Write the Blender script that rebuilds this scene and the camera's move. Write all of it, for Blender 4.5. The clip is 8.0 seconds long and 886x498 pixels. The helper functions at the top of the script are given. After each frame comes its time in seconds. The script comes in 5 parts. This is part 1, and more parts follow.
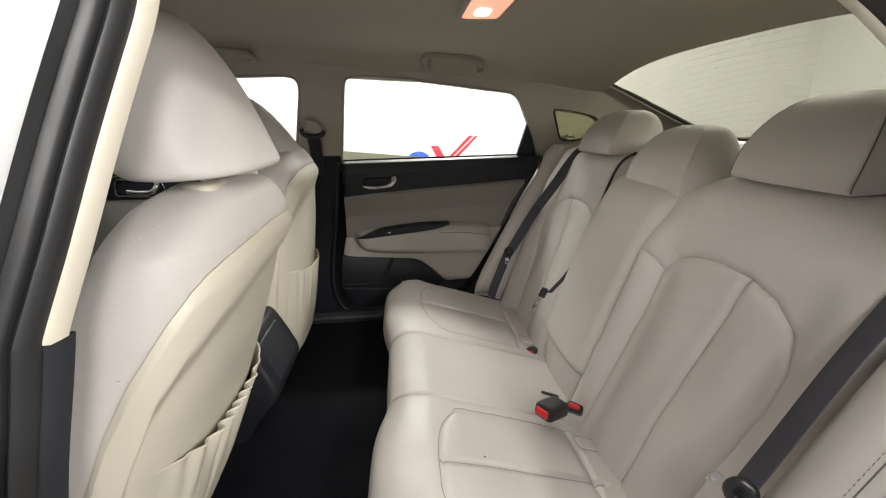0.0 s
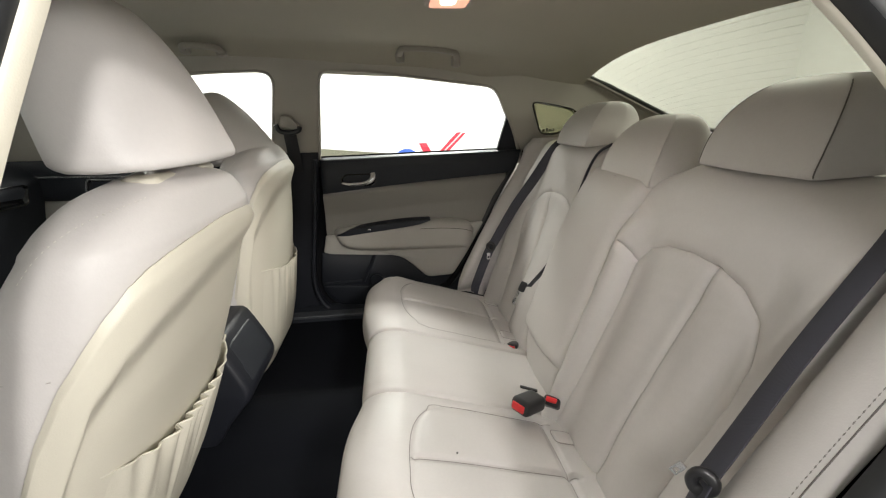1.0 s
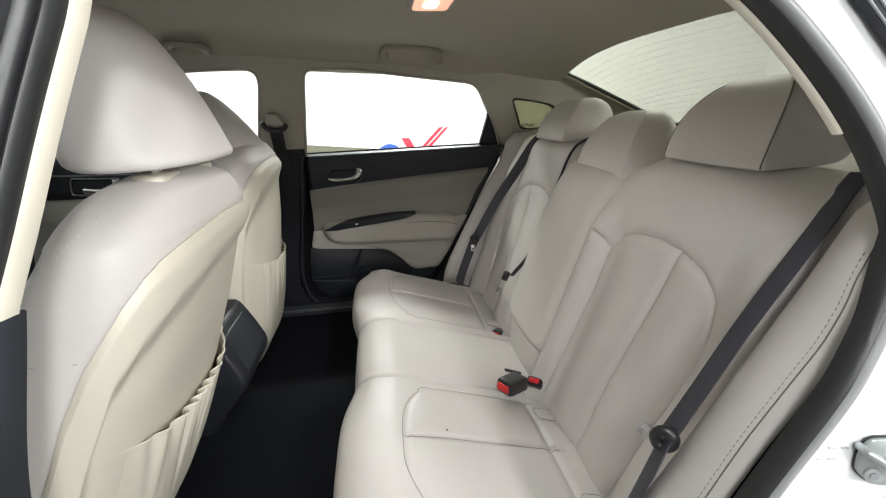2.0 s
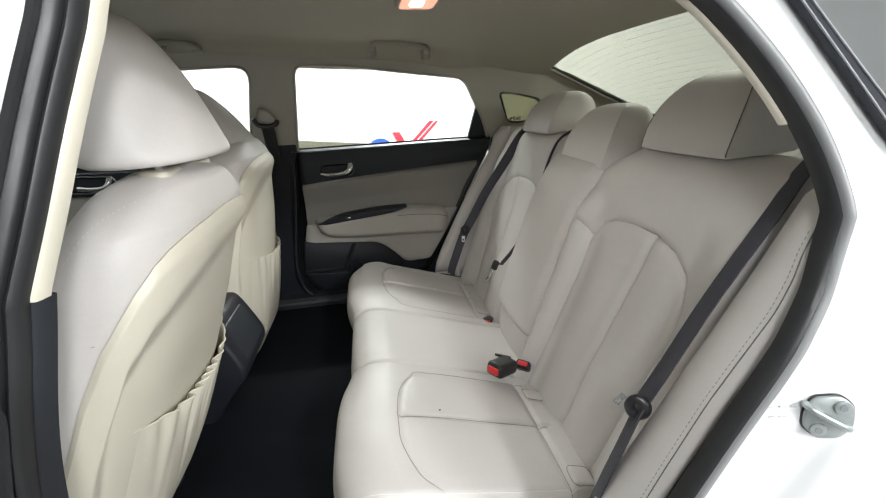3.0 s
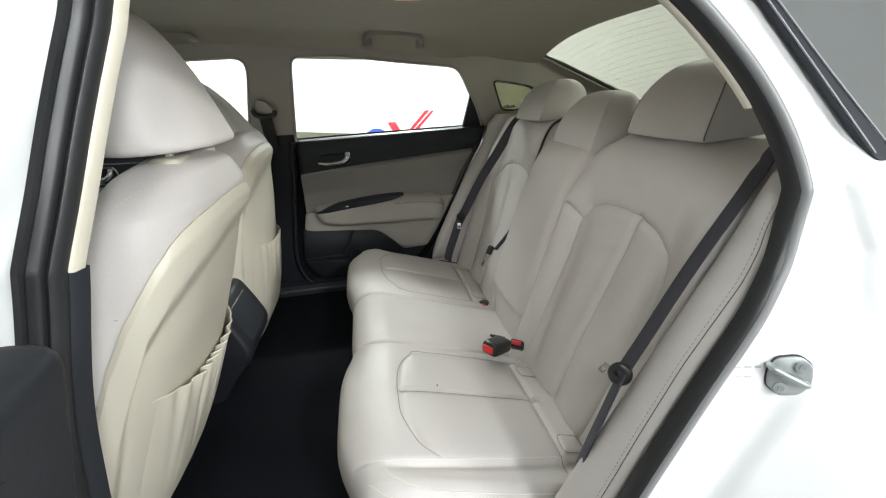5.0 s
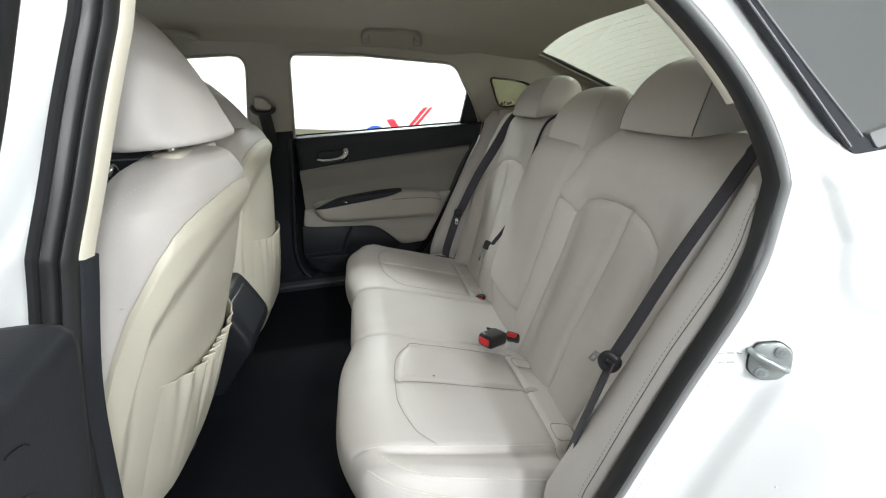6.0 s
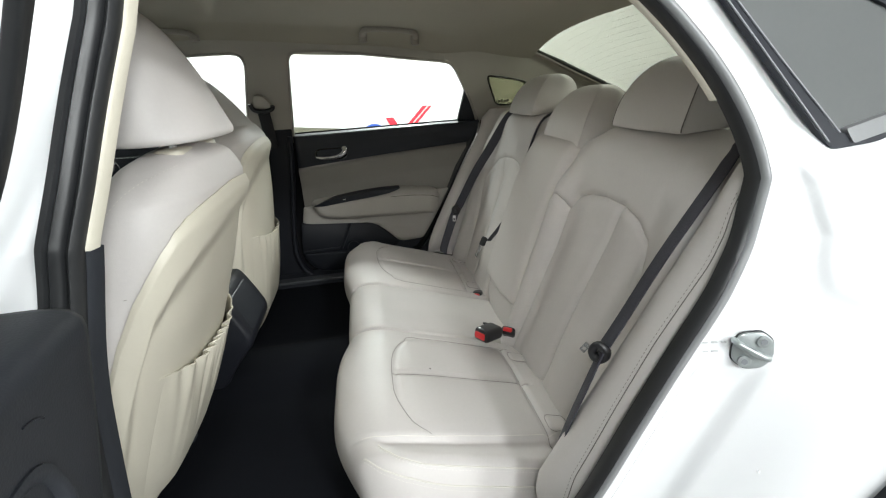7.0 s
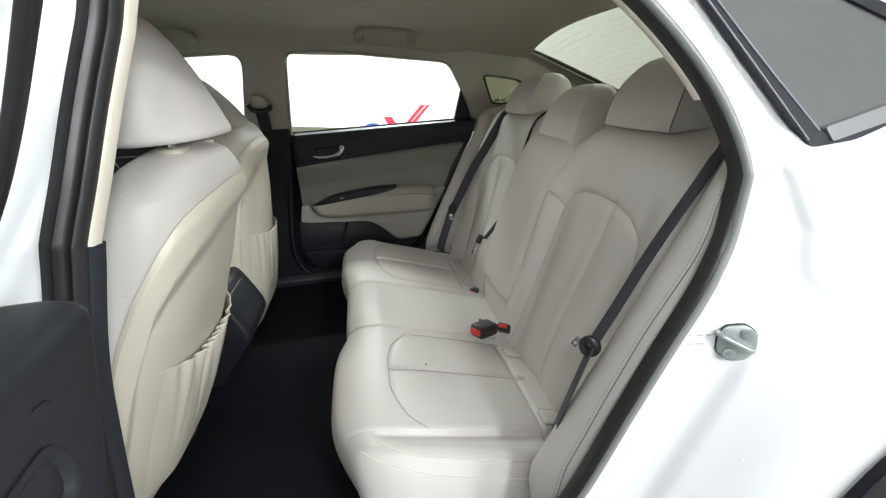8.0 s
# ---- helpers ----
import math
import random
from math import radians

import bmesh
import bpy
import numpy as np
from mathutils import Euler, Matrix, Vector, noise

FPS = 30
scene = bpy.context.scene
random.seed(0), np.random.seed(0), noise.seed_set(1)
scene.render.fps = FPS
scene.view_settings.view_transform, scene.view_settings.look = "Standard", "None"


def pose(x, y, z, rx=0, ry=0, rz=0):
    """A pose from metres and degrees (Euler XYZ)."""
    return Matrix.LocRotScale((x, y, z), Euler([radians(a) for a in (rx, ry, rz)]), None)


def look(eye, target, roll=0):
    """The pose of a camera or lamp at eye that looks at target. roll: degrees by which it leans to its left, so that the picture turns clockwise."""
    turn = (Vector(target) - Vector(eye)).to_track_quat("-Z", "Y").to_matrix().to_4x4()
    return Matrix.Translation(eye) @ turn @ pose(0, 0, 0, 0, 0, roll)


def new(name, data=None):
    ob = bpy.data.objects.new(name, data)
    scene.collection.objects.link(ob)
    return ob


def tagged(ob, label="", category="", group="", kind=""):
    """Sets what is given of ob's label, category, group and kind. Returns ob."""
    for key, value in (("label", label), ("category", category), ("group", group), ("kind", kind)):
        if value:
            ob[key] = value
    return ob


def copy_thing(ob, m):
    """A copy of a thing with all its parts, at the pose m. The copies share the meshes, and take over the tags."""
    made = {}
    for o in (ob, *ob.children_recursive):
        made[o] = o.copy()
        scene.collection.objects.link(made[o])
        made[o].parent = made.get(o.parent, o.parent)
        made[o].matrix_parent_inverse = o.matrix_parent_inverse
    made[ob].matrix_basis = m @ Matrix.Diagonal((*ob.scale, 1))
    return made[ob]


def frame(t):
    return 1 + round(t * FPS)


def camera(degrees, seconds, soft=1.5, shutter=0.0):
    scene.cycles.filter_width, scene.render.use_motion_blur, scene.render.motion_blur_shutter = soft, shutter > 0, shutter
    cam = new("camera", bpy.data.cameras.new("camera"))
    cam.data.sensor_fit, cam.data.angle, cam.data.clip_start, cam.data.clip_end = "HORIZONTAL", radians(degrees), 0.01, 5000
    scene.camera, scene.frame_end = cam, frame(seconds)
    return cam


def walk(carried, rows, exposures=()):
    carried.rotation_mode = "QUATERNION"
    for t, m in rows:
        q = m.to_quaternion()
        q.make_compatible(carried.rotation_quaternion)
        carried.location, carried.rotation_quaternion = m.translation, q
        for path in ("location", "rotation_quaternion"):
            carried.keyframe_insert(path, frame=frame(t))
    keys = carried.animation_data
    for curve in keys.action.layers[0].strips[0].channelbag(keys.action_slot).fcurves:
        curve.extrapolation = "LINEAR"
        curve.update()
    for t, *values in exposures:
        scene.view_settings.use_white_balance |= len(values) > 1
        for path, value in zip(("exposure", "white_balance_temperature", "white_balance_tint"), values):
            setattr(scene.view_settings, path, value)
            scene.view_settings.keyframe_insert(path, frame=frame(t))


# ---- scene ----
cam = camera(92.9, 8.0, soft=1.2)
PATH = [
    (0, (0.03, -1.022, 1.135), (0.205, 0.882, 0.549), -0.7),
    (0.5, (0.068, -0.998, 1.121), (0.254, 0.904, 0.534), -1.1),
    (1, (0.08, -1.015, 1.121), (0.286, 0.883, 0.526), -1.4),
    (1.5, (0.071, -1.044, 1.125), (0.315, 0.846, 0.519), -1.6),
    (2, (0.068, -1.068, 1.129), (0.346, 0.813, 0.508), -1.8),
    (3.5, (0.067, -1.131, 1.133), (0.383, 0.73, 0.472), -2.7),
    (4, (0.067, -1.143, 1.131), (0.381, 0.714, 0.459), -2.9),
    (4.5, (0.063, -1.151, 1.131), (0.377, 0.702, 0.449), -3.0),
    (6, (0.066, -1.183, 1.129), (0.384, 0.662, 0.426), -3.1),
    (6.5, (0.069, -1.197, 1.13), (0.386, 0.648, 0.424), -3.1),
    (7, (0.072, -1.205, 1.128), (0.389, 0.638, 0.418), -3.2),
    (7.5, (0.075, -1.214, 1.128), (0.394, 0.628, 0.417), -3.2),
    (8, (0.078, -1.223, 1.129), (0.399, 0.618, 0.415), -3.3),
]
walk(cam, [(t, look(eye, target, roll)) for t, eye, target, roll in PATH],
     exposures=[(0, 0.04, 6680, 12), (0.5, 0.18, 6620, 11), (1, 0.22, 6540, 10), (2, 0.2, 6300, 9), (4, 0.1, 6200, 7), (8, -0.03, 6150, 6)])

# ---- world, lights ----
world = bpy.data.worlds.new("studio_air")
scene.world = world
world.use_nodes = True
world.node_tree.nodes["Background"].inputs[0].default_value = (1.0, 0.98, 0.95, 1)
world.node_tree.nodes["Background"].inputs[1].default_value = 0.25


def area(name, eye, target, sx, sy, watts, colour):
    lamp = bpy.data.lights.new(name, "AREA")
    lamp.shape, lamp.size, lamp.size_y, lamp.energy, lamp.color = "RECTANGLE", sx, sy, watts, colour
    ob = new(name, lamp)
    ob.matrix_world = look(eye, target)
    return ob


LAMP_WHITE = (1.0, 0.98, 0.95)
# lamps added out of view to set the tones; only the dome lamp shows
area("added_key_lamp", (2.6, -3.3, 1.65), (0.1, 0.2, 0.8), 0.8, 0.6, 70, LAMP_WHITE)
area("added_side_lamp", (1.45, -3.3, 2.35), (0.1, 0.2, 0.8), 0.35, 0.35, 66, LAMP_WHITE)
area("added_far_lamp", (0.45, 3.0, 2.3), (0.1, -0.3, 0.6), 0.35, 0.35, 72, LAMP_WHITE)
area("dome_lamp_light", (0.212, -0.075, 1.325), (0.212, -0.075, 0), 0.08, 0.16, 0.6, (1.0, 0.91, 0.78))
area("added_front_lamp", (0.35, -3.0, 1.9), (0.5, -0.3, 0.8), 0.4, 0.4, 4, LAMP_WHITE)
area("added_door_lamp", (0.05, -1.62, 1.62), (0.6, -0.5, 0.85), 0.3, 0.3, 9, LAMP_WHITE)
# more added overhead lamps; the wall ones whiten the far wall
for name, lx, ly, sx, sy, watts in (("added_fill_lamp", -1.6, -3.6, 1.6, 0.9, 12), ("added_fill_lamp", -3.0, 0.0, 1.5, 1.5, 8), ("added_fill_lamp", 4.7, 0.6, 1.5, 1.5, 85),
                                    ("added_wall_lamp", -2.6, 3.0, 2.0, 0.8, 170), ("added_wall_lamp", 0.4, 3.0, 2.0, 0.8, 170), ("added_wall_lamp", 3.2, 3.0, 2.0, 0.8, 170)):
    area(name, (lx, ly, 3.42), (lx, ly, 0), sx, sy, watts, LAMP_WHITE)


# ---- materials ----
def nodes_of(name):
    m = bpy.data.materials.new(name)
    m.use_nodes = True
    return m, m.node_tree.nodes, m.node_tree.links, m.node_tree.nodes["Principled BSDF"]


def surface(name, colour, rough=0.5, metal=0.0, grain=0.0, grain_scale=300.0, blotch=0.08, blotch_scale=9.0, coat=0.0,
            weave=0.0, weave_scale=700.0, spec=0.5, sheen=0.0, voronoi=True, vary=0.08):
    """A surface with fine relief and a slow change of tone and gloss."""
    m, n, l, b = nodes_of(name)
    tc = n.new("ShaderNodeTexCoord")
    big = n.new("ShaderNodeTexNoise")
    big.inputs["Scale"].default_value, big.inputs["Detail"].default_value = blotch_scale, 5
    l.new(tc.outputs["Object"], big.inputs["Vector"])
    fine = n.new("ShaderNodeTexNoise")
    fine.inputs["Scale"].default_value, fine.inputs["Detail"].default_value = grain_scale * 0.4, 4
    l.new(tc.outputs["Object"], fine.inputs["Vector"])
    ramp = n.new("ShaderNodeMapRange")
    ramp.inputs["To Min"].default_value, ramp.inputs["To Max"].default_value = 1 - blotch, 1 + blotch * 0.6
    l.new(big.outputs["Fac"], ramp.inputs["Value"])
    ramp2 = n.new("ShaderNodeMapRange")
    ramp2.inputs["To Min"].default_value, ramp2.inputs["To Max"].default_value = 1 - blotch * 0.5, 1 + blotch * 0.5
    l.new(fine.outputs["Fac"], ramp2.inputs["Value"])
    both = n.new("ShaderNodeMath")
    both.operation = "MULTIPLY"
    l.new(ramp.outputs[0], both.inputs[0])
    l.new(ramp2.outputs[0], both.inputs[1])
    mix = n.new("ShaderNodeVectorMath")
    mix.operation = "SCALE"
    mix.inputs[0].default_value = colour
    l.new(both.outputs[0], mix.inputs["Scale"])
    l.new(mix.outputs[0], b.inputs["Base Color"])
    rr = n.new("ShaderNodeMapRange")
    rr.inputs["To Min"].default_value, rr.inputs["To Max"].default_value = max(rough - vary, 0.02), min(rough + vary, 1)
    l.new(big.outputs["Fac"], rr.inputs["Value"])
    l.new(rr.outputs[0], b.inputs["Roughness"])
    b.inputs["Metallic"].default_value = metal
    b.inputs["Specular IOR Level"].default_value = spec
    b.inputs["Coat Weight"].default_value = coat
    b.inputs["Coat Roughness"].default_value = 0.03
    b.inputs["Sheen Weight"].default_value = sheen
    if grain or weave:
        bump = n.new("ShaderNodeBump")
        bump.inputs["Distance"].default_value = 0.0006
        if weave:
            w = n.new("ShaderNodeTexWave")
            w.wave_type, w.bands_direction = "BANDS", "DIAGONAL"
            w.inputs["Scale"].default_value, w.inputs["Distortion"].default_value = weave_scale, 1.0
            l.new(tc.outputs["Object"], w.inputs["Vector"])
            l.new(w.outputs["Fac"], bump.inputs["Height"])
            bump.inputs["Strength"].default_value = weave
        else:
            v = n.new("ShaderNodeTexVoronoi" if voronoi else "ShaderNodeTexNoise")
            v.inputs["Scale"].default_value = grain_scale
            l.new(tc.outputs["Object"], v.inputs["Vector"])
            l.new(v.outputs[0], bump.inputs["Height"])
            bump.inputs["Strength"].default_value = grain
        l.new(bump.outputs[0], b.inputs["Normal"])
    return m


def glass(name, tint, gloss=0.08, lines=0.0):
    """Thin clear or tinted glass: it lets light straight through and mirrors a little."""
    m, n, l, b = nodes_of(name)
    out = n["Material Output"]
    n.remove(b)
    tr = n.new("ShaderNodeBsdfTransparent")
    tr.inputs[0].default_value = (*tint, 1)
    gl = n.new("ShaderNodeBsdfGlossy")
    gl.inputs["Roughness"].default_value = 0.02
    mix = n.new("ShaderNodeMixShader")
    lw = n.new("ShaderNodeLayerWeight")
    lw.inputs["Blend"].default_value = 0.35
    amount = n.new("ShaderNodeMath")
    amount.operation = "MULTIPLY_ADD"
    amount.inputs[1].default_value, amount.inputs[2].default_value = 0.18, 0.02
    l.new(lw.outputs["Facing"], amount.inputs[0])
    l.new(amount.outputs[0], mix.inputs[0])
    l.new(tr.outputs[0], mix.inputs[1])
    l.new(gl.outputs[0], mix.inputs[2])
    l.new(mix.outputs[0], out.inputs[0])
    return m


def glow(name, colour, strength):
    m, n, l, b = nodes_of(name)
    b.inputs["Base Color"].default_value = (*colour, 1)
    b.inputs["Emission Color"].default_value = (*colour, 1)
    b.inputs["Emission Strength"].default_value = strength
    return m


LEATHER = surface("cream_leather", (0.558, 0.530, 0.511), 0.47, grain=0.12, grain_scale=420, blotch=0.06)
SHELL = surface("cream_hard_plastic", (0.58, 0.545, 0.455), 0.42, grain=0.15, grain_scale=600, blotch=0.04)
POCKET = surface("cream_soft_vinyl", (0.59, 0.555, 0.465), 0.5, grain=0.2, grain_scale=500, blotch=0.05)
HEADLINER = surface("beige_woven_headliner", (0.405, 0.378, 0.310), 0.9, grain=0.5, grain_scale=700, blotch=0.05, spec=0.1, sheen=0.1)
HANDLE = surface("beige_handle_plastic", (0.345, 0.322, 0.278), 0.6, grain=0.3, grain_scale=600, blotch=0.04)
TRIM = surface("beige_pillar_plastic", (0.385, 0.362, 0.315), 0.6, grain=0.3, grain_scale=600, blotch=0.04)
DOOR_BEIGE = surface("greige_door_vinyl", (0.37, 0.35, 0.317), 0.5, grain=0.4, grain_scale=450, blotch=0.05)
DOOR_INSERT = surface("greige_padded_insert", (0.215, 0.202, 0.182), 0.55, grain=0.4, grain_scale=450, blotch=0.06)
BLACK_PLASTIC = surface("black_grained_plastic", (0.021, 0.0235, 0.029), 0.5, grain=0.15, grain_scale=500, blotch=0.15, spec=0.28)
CONSOLE_PLASTIC = surface("charcoal_console_plastic", (0.012, 0.0132, 0.018), 0.5, grain=0.3, grain_scale=500, blotch=0.1, spec=0.3)
DOOR_BLACK = surface("charcoal_door_plastic", (0.0105, 0.012, 0.016), 0.5, grain=0.4, grain_scale=500, blotch=0.12, spec=0.25)
MATTE_BLACK = surface("matte_black_rubber_and_filler", (0.008, 0.008, 0.009), 0.95, blotch=0.1, spec=0.05)
RUBBER = surface("black_door_rubber", (0.018, 0.019, 0.0205), 0.42, blotch=0.2, blotch_scale=25)
CARPET = surface("black_carpet", (0.006, 0.0068, 0.0095), 0.95, grain=1.0, grain_scale=900, blotch=0.3, spec=0.1, voronoi=False)
MAT = surface("black_loop_mat", (0.0065, 0.0072, 0.010), 0.95, grain=1.0, grain_scale=600, blotch=0.3, spec=0.1)
GLOSS_BLACK = surface("gloss_black_trim", (0.006, 0.006, 0.007), 0.08, coat=0.5, blotch=0.05)
PAINT = surface("white_car_paint", (0.72, 0.73, 0.74), 0.28, coat=1.0, blotch=0.003, vary=0.01)
CHROME = surface("satin_chrome", (0.80, 0.80, 0.81), 0.18, metal=0.9, blotch=0.03)
ZINC = surface("zinc_plated_steel", (0.40, 0.43, 0.43), 0.36, metal=0.75, blotch=0.2, blotch_scale=60)
WEBBING = surface("charcoal_belt_webbing", (0.052, 0.052, 0.068), 0.65, weave=0.5, weave_scale=500, blotch=0.1)
BELT_PLASTIC = surface("black_belt_plastic", (0.018, 0.018, 0.02), 0.35, blotch=0.1)
BELT_WEB = surface("black_belt_webbing", (0.016, 0.016, 0.018), 0.7, weave=0.4, weave_scale=500, blotch=0.1)
RED = surface("red_button_plastic", (0.72, 0.03, 0.035), 0.35, blotch=0.05)
THREAD = surface("pale_thread", (0.68, 0.655, 0.60), 0.7, blotch=0.1)
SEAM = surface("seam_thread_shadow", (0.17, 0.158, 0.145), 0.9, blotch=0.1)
CUSHION_SEAM = surface("grey_cushion_seam", (0.27, 0.255, 0.235), 0.9, blotch=0.1)
DARK_GAP = surface("dark_seam", (0.09, 0.085, 0.08), 0.9, blotch=0.1)
CLEAR = glass("clear_window_glass", (0.93, 0.95, 0.93))
REAR_TINT = glass("green_tinted_rear_glass", (0.62, 0.63, 0.575))
QUARTER_TINT = glass("amber_tinted_quarter_glass", (0.30, 0.30, 0.225))
DARK_GLASS = surface("dark_privacy_glass", (0.125, 0.13, 0.13), 0.22, coat=0.0, blotch=0.05, spec=0.3)
TYRE = surface("tyre_rubber", (0.03, 0.03, 0.03), 0.8, grain=0.6, grain_scale=200, blotch=0.2)
WALL = surface("white_studio_wall", (0.86, 0.86, 0.855), 0.8, grain=0.1, grain_scale=120, blotch=0.015, blotch_scale=1.5)
CEILING = surface("grey_studio_ceiling", (0.35, 0.35, 0.34), 0.8, blotch=0.05, blotch_scale=2)
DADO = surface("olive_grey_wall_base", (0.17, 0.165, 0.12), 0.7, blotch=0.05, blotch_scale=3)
FLOOR = surface("pale_grey_studio_floor", (0.36, 0.36, 0.355), 0.45, grain=0.1, grain_scale=80, blotch=0.08, blotch_scale=2)
# grey of the rubber lip, also used for shade on the white flange
LIP_AND_SHADED_PAINT = surface("grey_rubber_and_shaded_paint", (0.22, 0.225, 0.23), 0.35, blotch=0.08, blotch_scale=18)
SURROUND = surface("satin_navy_black_trim", (0.022, 0.024, 0.030), 0.5, blotch=0.15, spec=0.2)
SILL_GREY = surface("satin_charcoal_sill", (0.055, 0.058, 0.064), 0.45, grain=0.2, grain_scale=500, blotch=0.1)
LEDGE_GREY = surface("pale_grey_window_sill", (0.20, 0.205, 0.21), 0.4, blotch=0.1)
EDGE_GREY = surface("grey_edge_strip", (0.20, 0.21, 0.225), 0.5, blotch=0.1)
SIGN_RED = surface("red_sign_film", (0.80, 0.03, 0.06), 0.5, blotch=0.03)
SIGN_BLUE = surface("blue_sign_film", (0.04, 0.12, 0.55), 0.5, blotch=0.03)
LAMP_LENS = glow("warm_lamp_lens", (1.0, 0.50, 0.34), 0.75)
LAMP_BULB = glow("warm_lamp_bulb", (1.0, 0.85, 0.65), 14.0)


# ---- mesh helpers ----
def as_mesh(name, verts, faces, smooth=50):
    me = bpy.data.meshes.new(name)
    me.from_pydata([tuple(v) for v in np.asarray(verts, float).reshape(-1, 3)], [], faces)
    bm = bmesh.new()
    bm.from_mesh(me)
    bmesh.ops.recalc_face_normals(bm, faces=bm.faces)
    bm.to_mesh(me)
    bm.free()
    if smooth:
        me.shade_smooth()
        me.set_sharp_from_angle(angle=radians(smooth))
    return me


def from_bm(name, bm, smooth=40):
    bmesh.ops.recalc_face_normals(bm, faces=bm.faces)
    me = bpy.data.meshes.new(name)
    bm.to_mesh(me)
    bm.free()
    if smooth:
        me.shade_smooth()
        me.set_sharp_from_angle(angle=radians(smooth))
    return me


def part(name, me, material, parent=None, label=""):
    """Links a mesh (or a bmesh) as one object under a thing or part."""
    if isinstance(me, bmesh.types.BMesh):
        me = from_bm(name, me)
    me.name = name
    if material and not me.materials:
        me.materials.append(material)
    ob = new(name, me)
    ob.parent = parent
    return tagged(ob, label)


def thing(name, label, category, group="", kind=""):
    return tagged(new(name), label, category, group, kind)


def grid_faces(nu, nv, wrap_u=False, wrap_v=False):
    faces = []
    for i in range(nu if wrap_u else nu - 1):
        for j in range(nv if wrap_v else nv - 1):
            a, b = i, (i + 1) % nu
            c, d = j, (j + 1) % nv
            faces.append((a * nv + c, b * nv + c, b * nv + d, a * nv + d))
    return faces


def sheet(name, pts, wrap_u=False, wrap_v=False, smooth=60, thick=0.0):
    """A grid of points [u, v, 3]; thick gives it a back, pushed along its mean normal."""
    pts = np.asarray(pts, float)
    nu, nv = pts.shape[:2]
    faces = grid_faces(nu, nv, wrap_u, wrap_v)
    verts = pts.reshape(-1, 3)
    if thick:
        du, dv = np.gradient(pts, axis=0), np.gradient(pts, axis=1)
        nrm = np.cross(du, dv)
        nrm /= np.linalg.norm(nrm, axis=2, keepdims=True) + 1e-12
        back = (pts - nrm * thick).reshape(-1, 3)
        k = nu * nv
        rim = []
        if not wrap_v:
            for i in range(nu if wrap_u else nu - 1):
                a, b = i * nv, (i + 1) % nu * nv
                rim += [(a, b, b + k, a + k), (a + nv - 1, b + nv - 1, b + nv - 1 + k, a + nv - 1 + k)]
        if not wrap_u:
            for j in range(nv - 1):
                a, b = j, j + 1
                rim += [(a, b, b + k, a + k)]
                a, b = (nu - 1) * nv + j, (nu - 1) * nv + j + 1
                rim += [(a, b, b + k, a + k)]
        faces = faces + [tuple(x + k for x in f[::-1]) for f in faces] + rim
        verts = np.vstack([verts, back])
    return as_mesh(name, verts, faces, smooth)


def loft(name, rings, smooth=60, cap=True):
    """Closed rings [n, m, 3] joined into a body with closed ends."""
    rings = np.asarray(rings, float)
    n, m = rings.shape[:2]
    faces = grid_faces(n, m, False, True)
    if cap:
        faces += [tuple(range(m)), tuple((n - 1) * m + j for j in range(m))]
    return as_mesh(name, rings.reshape(-1, 3), faces, smooth)


def spline(points, n=80, closed=False):
    """A smooth curve through the points, evenly spaced."""
    p = np.asarray(points, float)
    k = len(p)
    if closed:
        q = np.vstack([p[-1], p, p[0], p[1]])
        spans = k
    else:
        q = np.vstack([2 * p[0] - p[1], p, 2 * p[-1] - p[-2]])
        spans = k - 1
    out = []
    for i in range(spans):
        a, b, c, d = q[i:i + 4]
        for t in np.linspace(0, 1, 24, endpoint=False):
            out.append(0.5 * (2 * b + (c - a) * t + (2 * a - 5 * b + 4 * c - d) * t * t + (3 * b - a - 3 * c + d) * t ** 3))
    out.append(p[0] if closed else p[-1])
    out = np.array(out)
    s = np.r_[0, np.cumsum(np.linalg.norm(np.diff(out, axis=0), axis=1))]
    want = np.linspace(0, s[-1], n, endpoint=not closed)
    return np.stack([np.interp(want, s, out[:, i]) for i in range(out.shape[1])], 1)


def frames_along(pts, up, closed=False):
    t = np.roll(pts, -1, 0) - np.roll(pts, 1, 0)
    if not closed:
        t[0], t[-1] = pts[1] - pts[0], pts[-1] - pts[-2]
    t /= np.linalg.norm(t, axis=1, keepdims=True) + 1e-12
    side = np.cross(t, np.asarray(up, float))
    side /= np.linalg.norm(side, axis=1, keepdims=True) + 1e-12
    return t, side, np.cross(side, t)


def sweep(name, pts, section, up=(0, 0, 1), closed=False, smooth=50, taper=None):
    """A section [(side, up)] swept along the points."""
    pts = np.asarray(pts, float)
    t, side, top = frames_along(pts, up, closed)
    sec = np.asarray(section, float)
    k = np.ones(len(pts)) if taper is None else np.asarray(taper)
    rings = pts[:, None, :] + k[:, None, None] * (sec[None, :, 0, None] * side[:, None, :] + sec[None, :, 1, None] * top[:, None, :])
    if closed:
        n, m = rings.shape[:2]
        return as_mesh(name, rings.reshape(-1, 3), grid_faces(n, m, True, True), smooth)
    return loft(name, rings, smooth)


def circle(r, n=10, squash=1.0):
    a = np.linspace(0, 2 * np.pi, n, endpoint=False)
    return np.stack([r * np.cos(a), r * squash * np.sin(a)], 1)


def rounded(w, h, r, n=4):
    """A rounded rectangle w by h, centred."""
    out = []
    for cx, cy, a0 in ((w / 2 - r, h / 2 - r, 0), (-w / 2 + r, h / 2 - r, 90), (-w / 2 + r, -h / 2 + r, 180), (w / 2 - r, -h / 2 + r, 270)):
        for a in np.linspace(a0, a0 + 90, n):
            out.append((cx + r * np.cos(np.radians(a)), cy + r * np.sin(np.radians(a))))
    return np.array(out)


